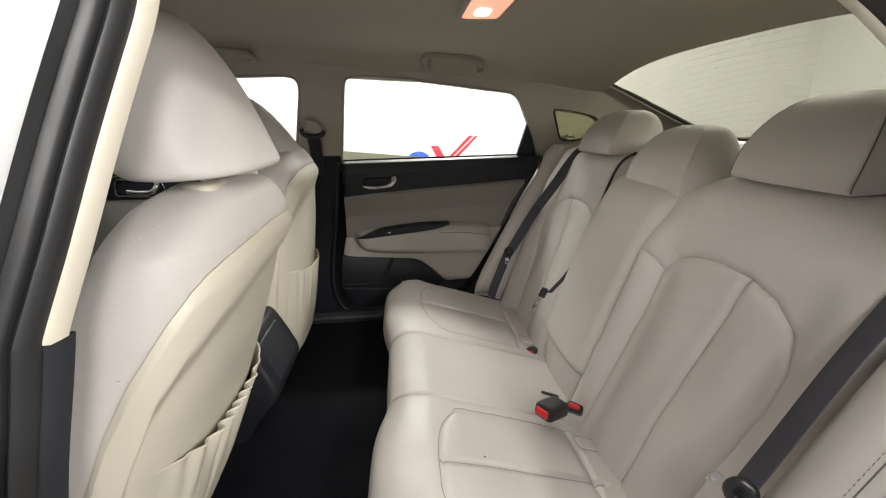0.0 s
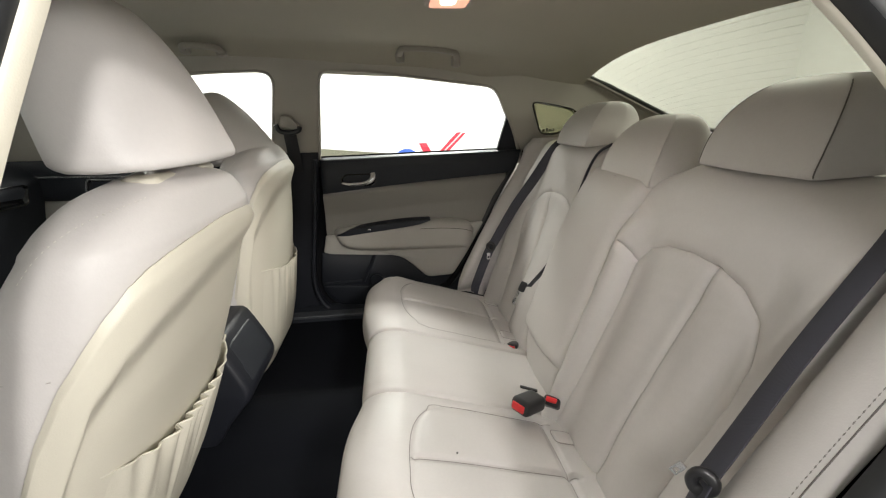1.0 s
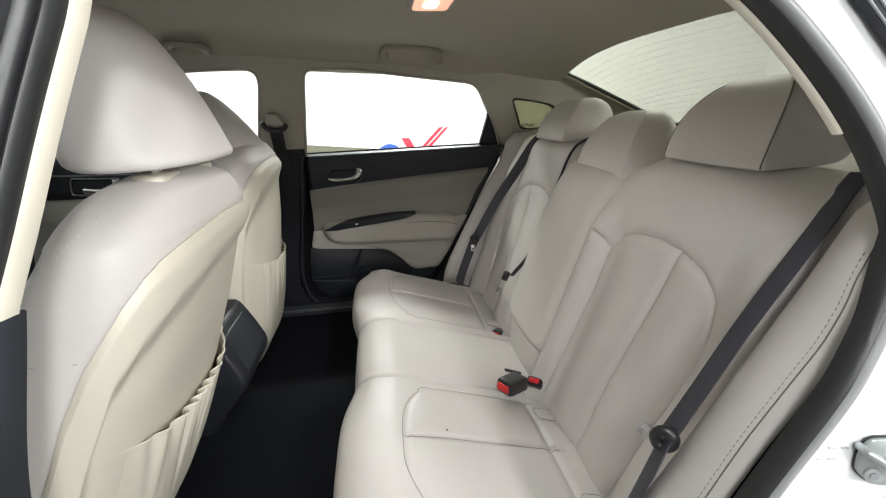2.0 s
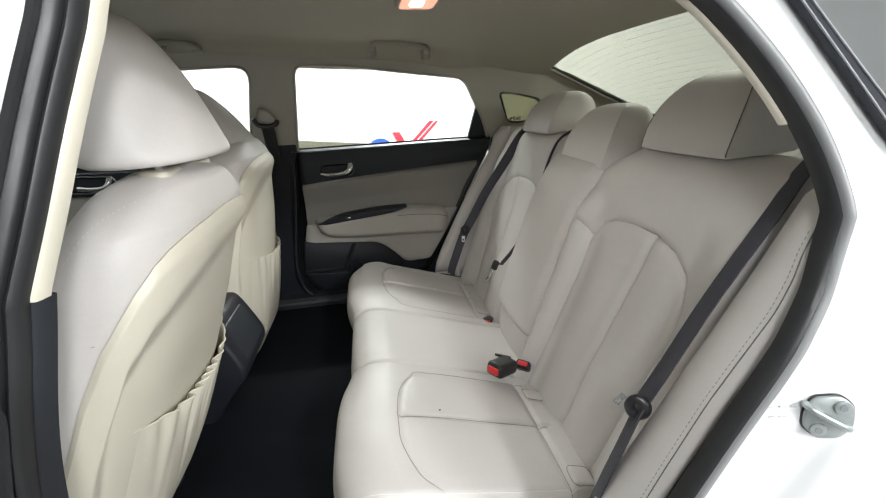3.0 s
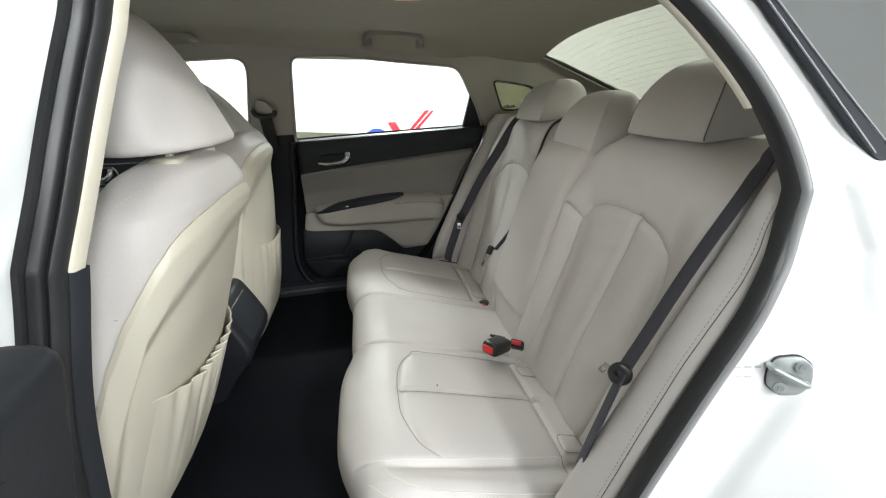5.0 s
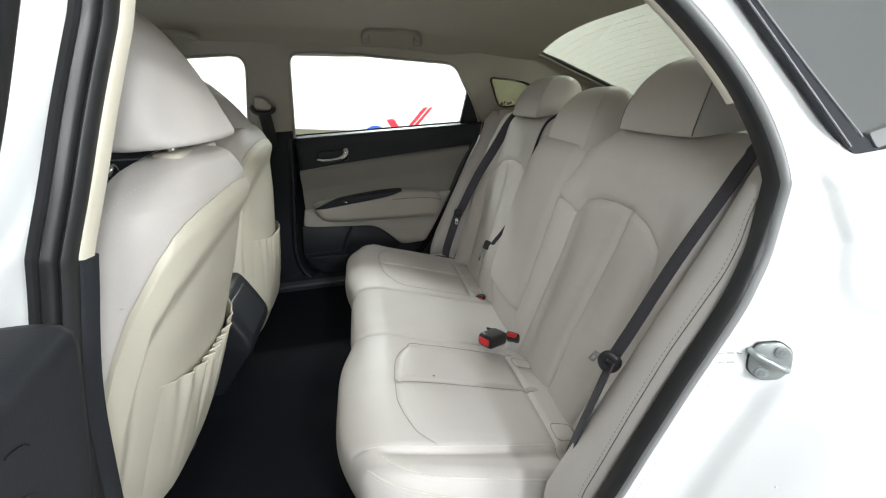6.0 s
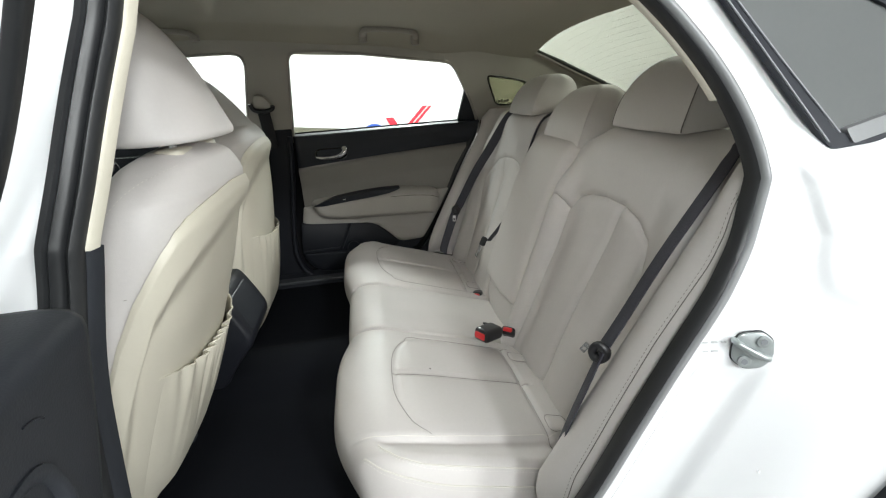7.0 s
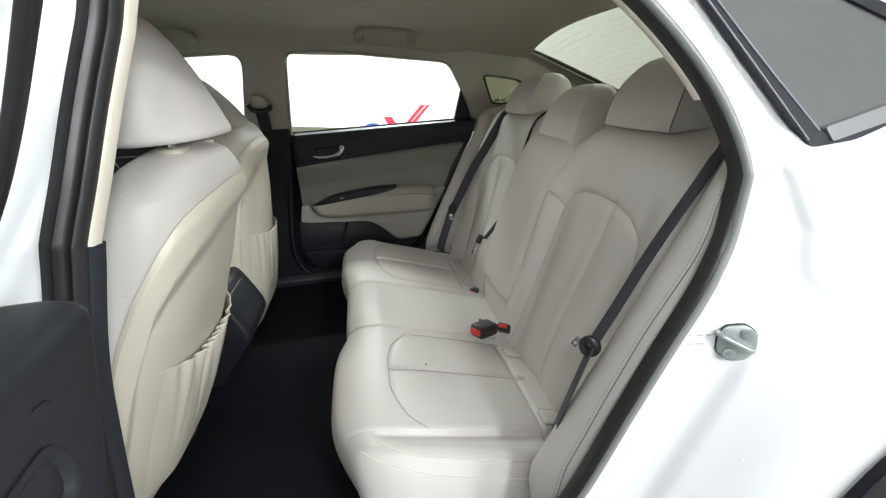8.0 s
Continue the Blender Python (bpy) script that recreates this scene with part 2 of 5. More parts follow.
def soften(poly, r, n=5):
    """Rounds the corners of a polygon; r one radius or one for each corner."""
    p = np.asarray(poly, float)
    rs = np.broadcast_to(np.asarray(r, float), (len(p),))
    out = []
    for i in range(len(p)):
        a, b, c = p[i - 1], p[i], p[(i + 1) % len(p)]
        k = min(rs[i], np.linalg.norm(a - b) * 0.45, np.linalg.norm(c - b) * 0.45)
        if k <= 0:
            out.append(b)
            continue
        p0, p1 = b + (a - b) / np.linalg.norm(a - b) * k, b + (c - b) / np.linalg.norm(c - b) * k
        for t in np.linspace(0, 1, n):
            out.append((1 - t) ** 2 * p0 + 2 * t * (1 - t) * b + t * t * p1)
    return np.array(out)


def plate(name, outer, holes, place, thick, smooth=30):
    """A flat or bent plate with holes through it: outlines in the plane, place(u, v, depth) puts them in the room."""
    from mathutils.geometry import tessellate_polygon
    loops = [np.asarray(outer, float)] + [np.asarray(h, float) for h in holes]
    tris = tessellate_polygon([[Vector((u, v, 0)) for u, v in lp] for lp in loops])
    flat = np.vstack(loops)
    k = len(flat)
    verts = [place(u, v, 0.0) for u, v in flat] + [place(u, v, thick) for u, v in flat]
    faces = [tuple(t) for t in tris] + [tuple(i + k for i in t) for t in tris]
    base = 0
    for lp in loops:
        m = len(lp)
        faces += [(base + i, base + (i + 1) % m, base + (i + 1) % m + k, base + i + k) for i in range(m)]
        base += m
    return as_mesh(name, verts, faces, smooth)


def box(name, size, bevel=0.005, m=None, seg=2, smooth=40):
    bm = bmesh.new()
    bmesh.ops.create_cube(bm, size=1)
    bmesh.ops.scale(bm, vec=size, verts=bm.verts)
    if bevel:
        bmesh.ops.bevel(bm, geom=bm.edges[:], offset=bevel, segments=seg, profile=0.5, affect="EDGES")
    if m is not None:
        bmesh.ops.transform(bm, matrix=m, verts=bm.verts)
    return from_bm(name, bm, smooth)


def disc(name, r, h, m=None, n=20, bevel=0.001):
    bm = bmesh.new()
    bmesh.ops.create_cone(bm, cap_ends=True, segments=n, radius1=r, radius2=r, depth=h)
    if bevel:
        rim = [e for e in bm.edges if len(e.link_faces) == 2 and e.calc_face_angle(0) > 1]
        bmesh.ops.bevel(bm, geom=rim, offset=bevel, segments=2, profile=0.5, affect="EDGES")
    if m is not None:
        bmesh.ops.transform(bm, matrix=m, verts=bm.verts)
    return from_bm(name, bm)


def sstep(a, b, x):
    t = np.clip((np.asarray(x, float) - a) / (b - a), 0, 1)
    return t * t * (3 - 2 * t)


def away(u, v, line):
    """Distance of points to a polyline in the plane."""
    u, v = np.asarray(u, float), np.asarray(v, float)
    best = np.full(np.broadcast(u, v).shape, 9.0)
    for (a, b), (c, d) in zip(line[:-1], line[1:]):
        ll = (c - a) ** 2 + (d - b) ** 2 + 1e-12
        t = np.clip(((u - a) * (c - a) + (v - b) * (d - b)) / ll, 0, 1)
        best = np.minimum(best, np.hypot(u - a - t * (c - a), v - b - t * (d - b)))
    return best


def stitches(name, pts, parent, up=(0, 0, 1), dash=0.006, gap=0.004, r=0.0009, material=None):
    """A row of thread dashes lying along a curve."""
    pts = np.asarray(pts, float)
    s = np.r_[0, np.cumsum(np.linalg.norm(np.diff(pts, axis=0), axis=1))]
    verts, faces = [], []
    x = 0.0
    while x + dash < s[-1]:
        a = np.array([np.interp(x, s, pts[:, i]) for i in range(3)])
        b = np.array([np.interp(x + dash, s, pts[:, i]) for i in range(3)])
        d = (b - a) / (np.linalg.norm(b - a) + 1e-9)
        p = np.cross(d, up)
        p /= np.linalg.norm(p) + 1e-9
        q = np.cross(p, d)
        mid, k = (a + b) / 2, len(verts)
        verts += [a, b, mid + p * r, mid - p * r, mid + q * r, mid - q * r]
        for i, j in ((2, 4), (4, 3), (3, 5), (5, 2)):
            faces += [(k, k + i, k + j), (k + 1, k + j, k + i)]
        x += dash + gap
    return part(name, as_mesh(name, verts, faces, 0), material or THREAD, parent)


def ribbon(name, pts, width_dir, width, thick, closed=False):
    """A strap along the points; width_dir one vector or one for each point."""
    pts = np.asarray(pts, float)
    wd = np.broadcast_to(np.asarray(width_dir, float), pts.shape)
    wd = wd / np.linalg.norm(wd, axis=1, keepdims=True)
    t, _, _ = frames_along(pts, (0, 0, 1))
    nrm = np.cross(t, wd)
    nrm /= np.linalg.norm(nrm, axis=1, keepdims=True) + 1e-9
    sec = rounded(width, thick, thick * 0.45, 3)
    rings = pts[:, None, :] + sec[None, :, 0, None] * wd[:, None, :] + sec[None, :, 1, None] * nrm[:, None, :]
    return loft(name, rings, 50)


def pillow(name, outline, steps, place, smooth=60):
    """A soft-edged raised pad: the outline drawn in by each inset at each depth."""
    o = np.asarray(outline, float)
    mid = o.mean(0)
    span = np.abs(o - mid).max(0).clip(1e-6)
    rings = []
    for inset, depth in steps:
        q = mid + (o - mid) * (1 - inset / span)
        rings.append([place(u, v, depth) for u, v in q])
    return loft(name, rings, smooth)


# ---- the studio ----
# ceiling and floor are added by guess; their grey cuts bounced light
room = [("floor_studio", (0, -0.75, -0.05), (12, 11.5, 0.1), FLOOR), ("ceiling", (0, -0.75, 3.6), (12, 11.5, 0.1), CEILING),
        ("wall_far", (0, 5.05, 1.775), (12, 0.1, 3.45), WALL), ("wall_near", (0, -6.55, 1.775), (12, 0.1, 3.45), WALL),
        ("wall_front", (-6.05, -0.75, 1.775), (0.1, 11.5, 3.45), WALL), ("wall_rear", (6.05, -0.75, 1.775), (0.1, 11.5, 3.45), WALL)]
for nm, at, size, mat in room:
    ob = part(nm, box(nm, size, 0), mat)
    ob.location = at
    tagged(ob, "plain bright white studio surface round the parked car", "wall" if "wall" in nm else nm.split("_")[0], kind="structure")
# the top edge slopes to line up in the camera's view
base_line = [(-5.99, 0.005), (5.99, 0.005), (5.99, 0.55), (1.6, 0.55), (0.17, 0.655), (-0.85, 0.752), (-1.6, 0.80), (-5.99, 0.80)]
tagged(part("wall_base", plate("w", base_line, [], lambda u, v, d: (u, 4.96 + d, v), 0.03), DADO), "olive grey band along the wall's foot, top edge sloped to fit the view", "wall base", kind="structure")

sign = thing("wall_sign", "red and blue sign shapes on the white wall", "sign")


def on_wall(u, v, d):
    return (u + 0.007, 4.998 - d, v - 0.068)


part("sign_stroke", plate("s", [(0.42, 0.86), (0.53, 0.86), (0.66, 0.62), (0.55, 0.62)], [], on_wall, 0.01), SIGN_RED, sign, "red slanting stroke")
part("sign_stroke", plate("s", [(0.63, 0.66), (0.68, 0.66), (1.02, 0.99), (0.955, 0.99)], [], on_wall, 0.01), SIGN_RED, sign, "red slanting stroke")
part("sign_stroke", plate("s", [(0.705, 0.66), (0.765, 0.66), (1.085, 0.985), (1.045, 0.985)], [], on_wall, 0.01), SIGN_RED, sign, "red slanting stroke")
arc = [(0.25 + 0.18 * math.cos(a), 0.62 + 0.17 * math.sin(a)) for a in np.linspace(0, 2 * math.pi, 28, endpoint=False)]
arc_in = [(0.25 + 0.10 * math.cos(a), 0.62 + 0.09 * math.sin(a)) for a in np.linspace(0, 2 * math.pi, 20, endpoint=False)]
part("sign_ring", plate("s", arc, [arc_in], on_wall, 0.01), SIGN_BLUE, sign, "blue ring shape")
part("sign_bar", plate("s", [(0.80, 0.60), (0.87, 0.60), (0.97, 0.70), (0.90, 0.70)], [], on_wall, 0.01), SIGN_BLUE, sign, "blue bar")
part("sign_bar", plate("s", [(0.93, 0.60), (1.0, 0.60), (1.10, 0.70), (1.03, 0.70)], [], on_wall, 0.01), SIGN_BLUE, sign, "blue bar")

# ---- the car: roof, floor, sides ----
def side_y(z):
    """Half width of the glasshouse's inner face at a height."""
    return 0.73 - (z - 0.98) / 3


def far_side(x, z, d):
    return (x, side_y(z) + d, z)


def liner_z(x, y):
    """Height of the headliner."""
    mid = 1.378 - 0.112 * sstep(0.05, 1.25, x) + 0.035 * sstep(0.2, -0.5, x) + 0.020 * sstep(0.35, 0.75, x)
    edge = 1.325 - 0.090 * sstep(0.1, 0.9, x) + 0.03 * sstep(0.2, -0.5, x)
    k = np.clip(np.abs(y) / 0.66, 0, 1.1) ** (6 - 3 * sstep(0.2, 0.8, x))
    return mid * (1 - k) + edge * k - 0.028 * sstep(0.55, 0.62, np.abs(y)) * sstep(0.6, 0.4, x)


def liner_end(y):
    return 0.81 + 0.02 * y * y


uu, vv = np.meshgrid(np.linspace(0, 1, 70), np.linspace(-0.69, 0.69, 50), indexing="ij")
lx = -0.85 + (liner_end(vv) + 0.85) * uu
liner = np.stack([lx, vv, liner_z(lx, vv)], 2)
tagged(part("ceiling_headliner", sheet("h", liner, thick=0.012), HEADLINER), "beige woven fabric headliner under the roof", "headliner", kind="structure")

floor_pts = np.stack([uu * 2.45 - 1.45, vv * 1.06, 0.298 + 0.045 * np.exp(-(vv / 0.11) ** 4) * (uu * 0 + 1)], 2)
tagged(part("floor", sheet("f", floor_pts, thick=-0.02), CARPET), "black carpeted car floor with a low centre tunnel", "floor", kind="structure")
tunnel_line = np.array([(x, 0.013 - 0.24 * (x + 0.37), 0.0) for x in np.linspace(-0.44, -0.12, 24)])
tunnel_line[:, 2] = 0.2985 + 0.045 * np.exp(-(tunnel_line[:, 1] / 1.06 / 0.11) ** 4)
part("carpet_seam", sweep("s", tunnel_line, circle(0.003, 6), (0, 0, 1)), RUBBER, bpy.data.objects["floor"])
for nm, sy in (("floor_mat", -1), ("floor_mat", 1)):
    outline = soften([(-0.50, 0.07), (0.02, 0.07), (0.02, 0.60), (-0.50, 0.60)], 0.05)
    m = part(nm, pillow("m", outline, [(0, 0), (0, 0.008), (0.006, 0.011)], lambda u, v, d: (u, sy * v, 0.302 + d)), MAT)
    tagged(m, "black fabric floor mat behind a front seat", "floor mat", "rear floor mats")

# far glasshouse side with its openings
win_rear = soften([(-0.216, 0.95), (-0.168, 1.288), (0.007, 1.285), (0.22, 1.258), (0.475, 1.228), (0.518, 1.147), (0.562, 1.066), (0.604, 0.95)],
                  [0, 0.035, 0.1, 0.1, 0.05, 0.03, 0.05, 0])
win_front = soften([(-1.15, 0.99), (-0.39, 0.99), (-0.318, 1.292), (-0.60, 1.287), (-0.85, 1.25)], [0.02, 0.02, 0.06, 0.1, 0.1])
win_quarter = soften([(0.625, 1.171), (0.676, 1.052), (0.735, 1.046), (0.86, 1.085), (0.80, 1.14), (0.72, 1.157)], 0.02)
outer = [(-1.5, 0.93), (0.62, 0.93), (0.66, 0.60), (1.45, 0.60), (1.45, 0.98), (1.38, 1.02), (1.06, 1.15), (0.845, 1.242), (0.6, 1.30), (0.3, 1.345), (-0.9, 1.37), (-1.0, 1.30), (-1.5, 1.0)]
tagged(part("wall_far_side", plate("w", outer, [win_rear, win_front, win_quarter], far_side, 0.035), TRIM),
       "beige pillar trim round the side windows", "pillar trim", kind="structure")

# lip round each far opening
def even(poly, n=200):
    """Points evenly spaced along a closed outline."""
    poly = np.vstack([poly, poly[:1]])
    run = np.r_[0, np.cumsum(np.linalg.norm(np.diff(poly, axis=0), axis=1))]
    at = np.linspace(0, run[-1], n, endpoint=False)
    return np.stack([np.interp(at, run, poly[:, i]) for i in range(2)], 1)


for nm, hole, mat, r in (("window_trim", win_rear, TRIM, 0.005), ("window_trim", win_front, TRIM, 0.005), ("window_trim", win_quarter, GLOSS_BLACK, 0.004)):
    pts = np.array([far_side(x, z, -0.001) for x, z in even(hole)])
    tagged(part(nm, sweep("t", pts, circle(r, 8), (0, 1, 0), True), mat), "narrow edge strip round a car window", "trim", kind="structure")
tagged(part("window_1", plate("g", win_front, [], far_side, 0.004), CLEAR), "clear front passenger door glass", "window", kind="structure").location.y = 0.02
tagged(part("window_2", plate("g", win_quarter, [], far_side, 0.004), QUARTER_TINT), "small amber-tinted quarter window", "window", kind="structure").location.y = 0.02

# bars of unreadable marking on the quarter glass
mark = thing("glass_marking", "tiny grey marking bars on the quarter glass", "marking")
for i, (w, h) in enumerate(((0.010, 0.012), (0.008, 0.016), (0.012, 0.010), (0.008, 0.014))):
    x0 = 0.690 + i * 0.014
    part("bar", plate("b", [(x0, 1.056), (x0 + w, 1.056), (x0 + w, 1.056 + h), (x0, 1.056 + h)], [], lambda u, v, d: (u, side_y(v) + 0.016 - d, v), 0.001), DADO, mark)

# rear glass, its black edge, the shelf below it and the strip to the side trim
yy = np.linspace(-0.60, 0.60, 40)
top_edge = np.stack([liner_end(yy) + 0.0, yy, liner_z(liner_end(yy), yy)], 1)
low_edge = np.stack([1.385 - 0.1 * (yy / 0.6) ** 2, yy * 1.02, 1.052 + 0 * yy], 1)
rear = np.stack([top_edge * (1 - k) + low_edge * k + np.array([0, 0, 0.03]) * np.sin(np.pi * k) * (1 - (yy[:, None] / 0.6) ** 2) for k in np.linspace(0, 1, 16)], 0)
tagged(part("window_3", sheet("g", rear, thick=0.004), REAR_TINT), "green-tinted rear window with fine heater lines", "window", kind="structure")
heater = thing("heater_grid", "fine amber heater lines on the rear glass", "heater lines")
for k in np.linspace(0.06, 0.94, 16):
    i = k * 15
    row = rear[int(i)] * (1 - i % 1) + rear[min(int(i) + 1, 15)] * (i % 1)
    part("heater_line", sweep("l", row[1:-1] - np.array([0.002, 0, 0.003]), circle(0.00028, 4), (0, 0, 1)), surface("heater_line_print", (0.62, 0.60, 0.50), 0.6) if k < 0.07 else bpy.data.materials["heater_line_print"], heater)
border = np.vstack([top_edge, rear[1:, -1], low_edge[::-1], rear[::-1, 0][1:-1]])
tagged(part("window_seal", sweep("s", spline(border[::3], 160, True), circle(0.008, 8), (0.4, 0, 1), True), RUBBER), "black rubber edge of the rear window", "trim", kind="structure")
shelf = [(0.72, -0.70), (1.42, -0.70), (1.42, 0.70), (0.72, 0.70)]
tagged(part("parcel_shelf", plate("p", shelf, [], lambda u, v, d: (u, v, 0.985 + 0.085 * (u - 0.72) - d), 0.03), DOOR_BEIGE), "beige fabric parcel shelf below the rear window", "parcel shelf", kind="structure")
for sy in (1, -1):
    a = np.array([(x, sy * side_y(z) , z) for x, z in spline([(0.60, 1.30), (0.845, 1.242), (1.06, 1.15), (1.30, 1.05), (1.38, 1.015)], 30)])
    b = np.array([(x, sy * y, z) for x, y, z in spline([(0.60, 0.56, 1.315), (0.80, 0.592, 1.256), (1.047, 0.605, 1.150), (1.21, 0.612, 1.082), (1.30, 0.614, 1.044)], 30)])
    strip = np.stack([a * (1 - k) + b * k - np.array([0, sy * 0.012, 0]) * np.sin(np.pi * k) for k in np.linspace(0, 1, 7)], 0)
    tagged(part("pillar_trim_rear", sheet("s", strip, thick=0.006), TRIM), "beige trim beside the rear window", "pillar trim", kind="structure")
tagged(part("bulkhead", box("b", (0.03, 1.40, 0.75), 0.004, pose(0.93, 0, 0.62)), CARPET), "black panel behind the rear seat", "bulkhead", kind="structure")

# near body side: a ring of seal, trim and white metal round the open doorway
LOOP = spline([(0.42, 1.252), (0.467, 1.212), (0.520, 1.15), (0.557, 1.09), (0.579, 1.03), (0.583, 0.98), (0.5675, 0.92), (0.534, 0.86), (0.476, 0.75), (0.423, 0.64),
               (0.361, 0.51), (0.305, 0.43), (0.21, 0.385), (0.0, 0.37), (-0.18, 0.375), (-0.285, 0.42), (-0.307, 0.52), (-0.290, 0.65), (-0.259, 0.85),
               (-0.2285, 0.98), (-0.205, 1.06), (-0.185, 1.13), (-0.163, 1.2), (-0.140, 1.268), (-0.07, 1.305), (0.1, 1.308), (0.25, 1.298), (0.36, 1.28)], 880, True)
_d = np.roll(LOOP, -1, 0) - np.roll(LOOP, 1, 0)
_d /= np.linalg.norm(_d, axis=1, keepdims=True)
OUTWARD = np.stack([_d[:, 1], -_d[:, 0]], 1)
if (OUTWARD * (LOOP - LOOP.mean(0))).sum() < 0:
    OUTWARD = -OUTWARD
for _ in range(96):
    OUTWARD = OUTWARD + np.roll(OUTWARD, 1, 0) + np.roll(OUTWARD, -1, 0)
    OUTWARD /= np.linalg.norm(OUTWARD, axis=1, keepdims=True)


def half_width(z):
    """Half width of the doorway's rubber at a height."""
    z = np.asarray(z, float)
    return np.where(z > 1.0, 0.757 - (z - 1.0) / 3, 0.757 + 0.012 * sstep(1.0, 0.8, z))


def ring_strip(steps, sy=-1, pick=None):
    """Points of a strip that follows the doorway: steps of (across, outwards)."""
    rows = []
    for d, o in steps:
        p = LOOP + OUTWARD * d
        rows.append(np.stack([p[:, 0], sy * (half_width(LOOP[:, 1]) + o), p[:, 1]], 1))
    rows = np.array(rows)
    return rows if pick is None else rows[:, pick]


def body_out(d, x, z):
    ledge = 0.018 * sstep(0.03, 0.13, d) * sstep(1.10, 0.95, z)
    flare = (0.035 + 0.07 * sstep(1.0, 0.62, z)) * sstep(0.09, 0.25, d) * sstep(1.12, 0.93, z)
    # groove shaped into the metal to stand for a soft band of shade
    shade_groove = 0.012 * (sstep(0.036, 0.050, d) - sstep(0.112, 0.128, d)) * sstep(0.75, 0.69, z)
    beyond = (x - np.interp(z, [0.80, 0.92, 0.99, 1.033, 1.10], [0.655, 0.660, 0.628, 0.592, 0.556])) * sstep(0.80, 0.90, z)
    crease = 0.010 * sstep(0.0, 0.014, beyond) * sstep(0.16, 0.05, beyond) * sstep(1.07, 1.03, z)
    return -0.004 + ledge + flare + 0.004 * sstep(0.01, 0.02, d) - shade_groove + crease


REARWARD = sstep(0.22, 0.36, LOOP[:, 0])


def ring_blend(front, rear, pick=None, low=None):
    """A strip round the doorway whose section changes from the front pillar to the rear one."""
    rows = []
    for k, ((d0, o0), (d1, o1)) in enumerate(zip(front, rear)):
        if low:
            f = sstep(0.98, 0.84, LOOP[:, 1])
            d1, o1 = d1 + (low[k][0] - d1) * f, o1 + (low[k][1] - o1) * f
        d, o = d0 + (d1 - d0) * REARWARD, o0 + (o1 - o0) * REARWARD
        p = LOOP + OUTWARD * d[:, None]
        rows.append(np.stack([p[:, 0], -(half_width(LOOP[:, 1]) + o), p[:, 1]], 1))
    rows = np.array(rows)
    return rows if pick is None else rows[:, pick]


seal = thing("door_seal", "ribbed black rubber seal round the open doorway", "door seal")
part("bulb", sheet("s", ring_blend([(-0.009, -0.035), (-0.011, -0.006), (-0.009, 0.005), (-0.005, 0.008), (-0.002, 0.006), (-0.0005, 0.0)],
                                   [(-0.0150, -0.030), (-0.0160, -0.024), (-0.0160, -0.017), (-0.0145, -0.010), (-0.012, -0.007), (-0.0105, -0.010)], low=[(-0.010, -0.016), (-0.011, -0.006), (-0.009, 0.005), (-0.005, 0.008), (-0.002, 0.006), (-0.0005, 0.0)]), wrap_v=True), RUBBER, seal)
LIP_F = [(-0.0005, 0.0), (0.001, 0.006), (0.004, 0.010), (0.010, 0.011), (0.0135, 0.006), (0.016, 0.010), (0.022, 0.009), (0.0245, -0.004)]
LIP_R = [(-0.0105, -0.010), (-0.010, -0.005), (-0.0085, -0.002), (-0.006, 0.0), (-0.005, 0.0), (-0.0035, 0.0), (-0.001, -0.001), (0.0015, -0.008)]
upper = np.arange(0, np.where((LOOP[:440, 1] > 1.035) & (LOOP[:440, 0] > 0.3))[0].max() + 1)
front_part = np.arange(np.where(LOOP[:600, 0] > 0.25)[0].max(), 848)
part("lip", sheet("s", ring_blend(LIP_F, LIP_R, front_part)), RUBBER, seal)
part("lip", sheet("s", ring_blend(LIP_F, LIP_R, np.arange(upper.max(), front_part.min() + 1), low=[(-0.0005, 0.0), (0.0008, 0.002), (0.0025, 0.007), (0.006, 0.009), (0.009, 0.0085), (0.0115, 0.007), (0.013, 0.003), (0.0135, -0.008)])), LIP_AND_SHADED_PAINT, seal, "satin grey rubber lip")
high = np.where(LOOP[:, 1] > 0.995)[0]
CREAM_F = [(-0.007, -0.03), (-0.008, -0.012), (-0.011, -0.008), (-0.0145, -0.010), (-0.0165, -0.024)]
CREAM_R = [(-0.0150, -0.030), (-0.0162, -0.027), (-0.0175, -0.028), (-0.019, -0.031), (-0.0195, -0.036)]
tagged(part("door_frame_trim", sheet("t", ring_blend(CREAM_F, CREAM_R, np.r_[np.arange(high[high > 440].min(), 880), np.arange(0, np.where(LOOP[:440, 1] > 1.10)[0].max())]), thick=0.003), SHELL),
       "cream plastic trim inside the upper doorway", "pillar trim", kind="structure")
lowp = np.where((LOOP[:, 1] <= 1.0) & (LOOP[:, 0] < -0.1))[0]
tagged(part("sill_trim", sheet("t", ring_strip([(-0.007, -0.03), (-0.008, -0.013), (-0.011, -0.009), (-0.0145, -0.011), (-0.017, -0.03)], pick=lowp), thick=0.003), BLACK_PLASTIC),
       "black plastic trim inside the lower doorway", "sill trim", kind="structure")
body = thing("car_body", "white painted steel car body with an open rear doorway", "car body")
STEPS = [-0.0045, 0.001, 0.008, 0.016, 0.026, 0.036, 0.040, 0.044, 0.048, 0.054, 0.06, 0.066, 0.07, 0.075, 0.08, 0.085, 0.09, 0.095, 0.10, 0.105, 0.11, 0.114, 0.118, 0.122, 0.126, 0.13, 0.14, 0.155, 0.175, 0.21, 0.27, 0.36, 0.48, 0.62]
rows = []
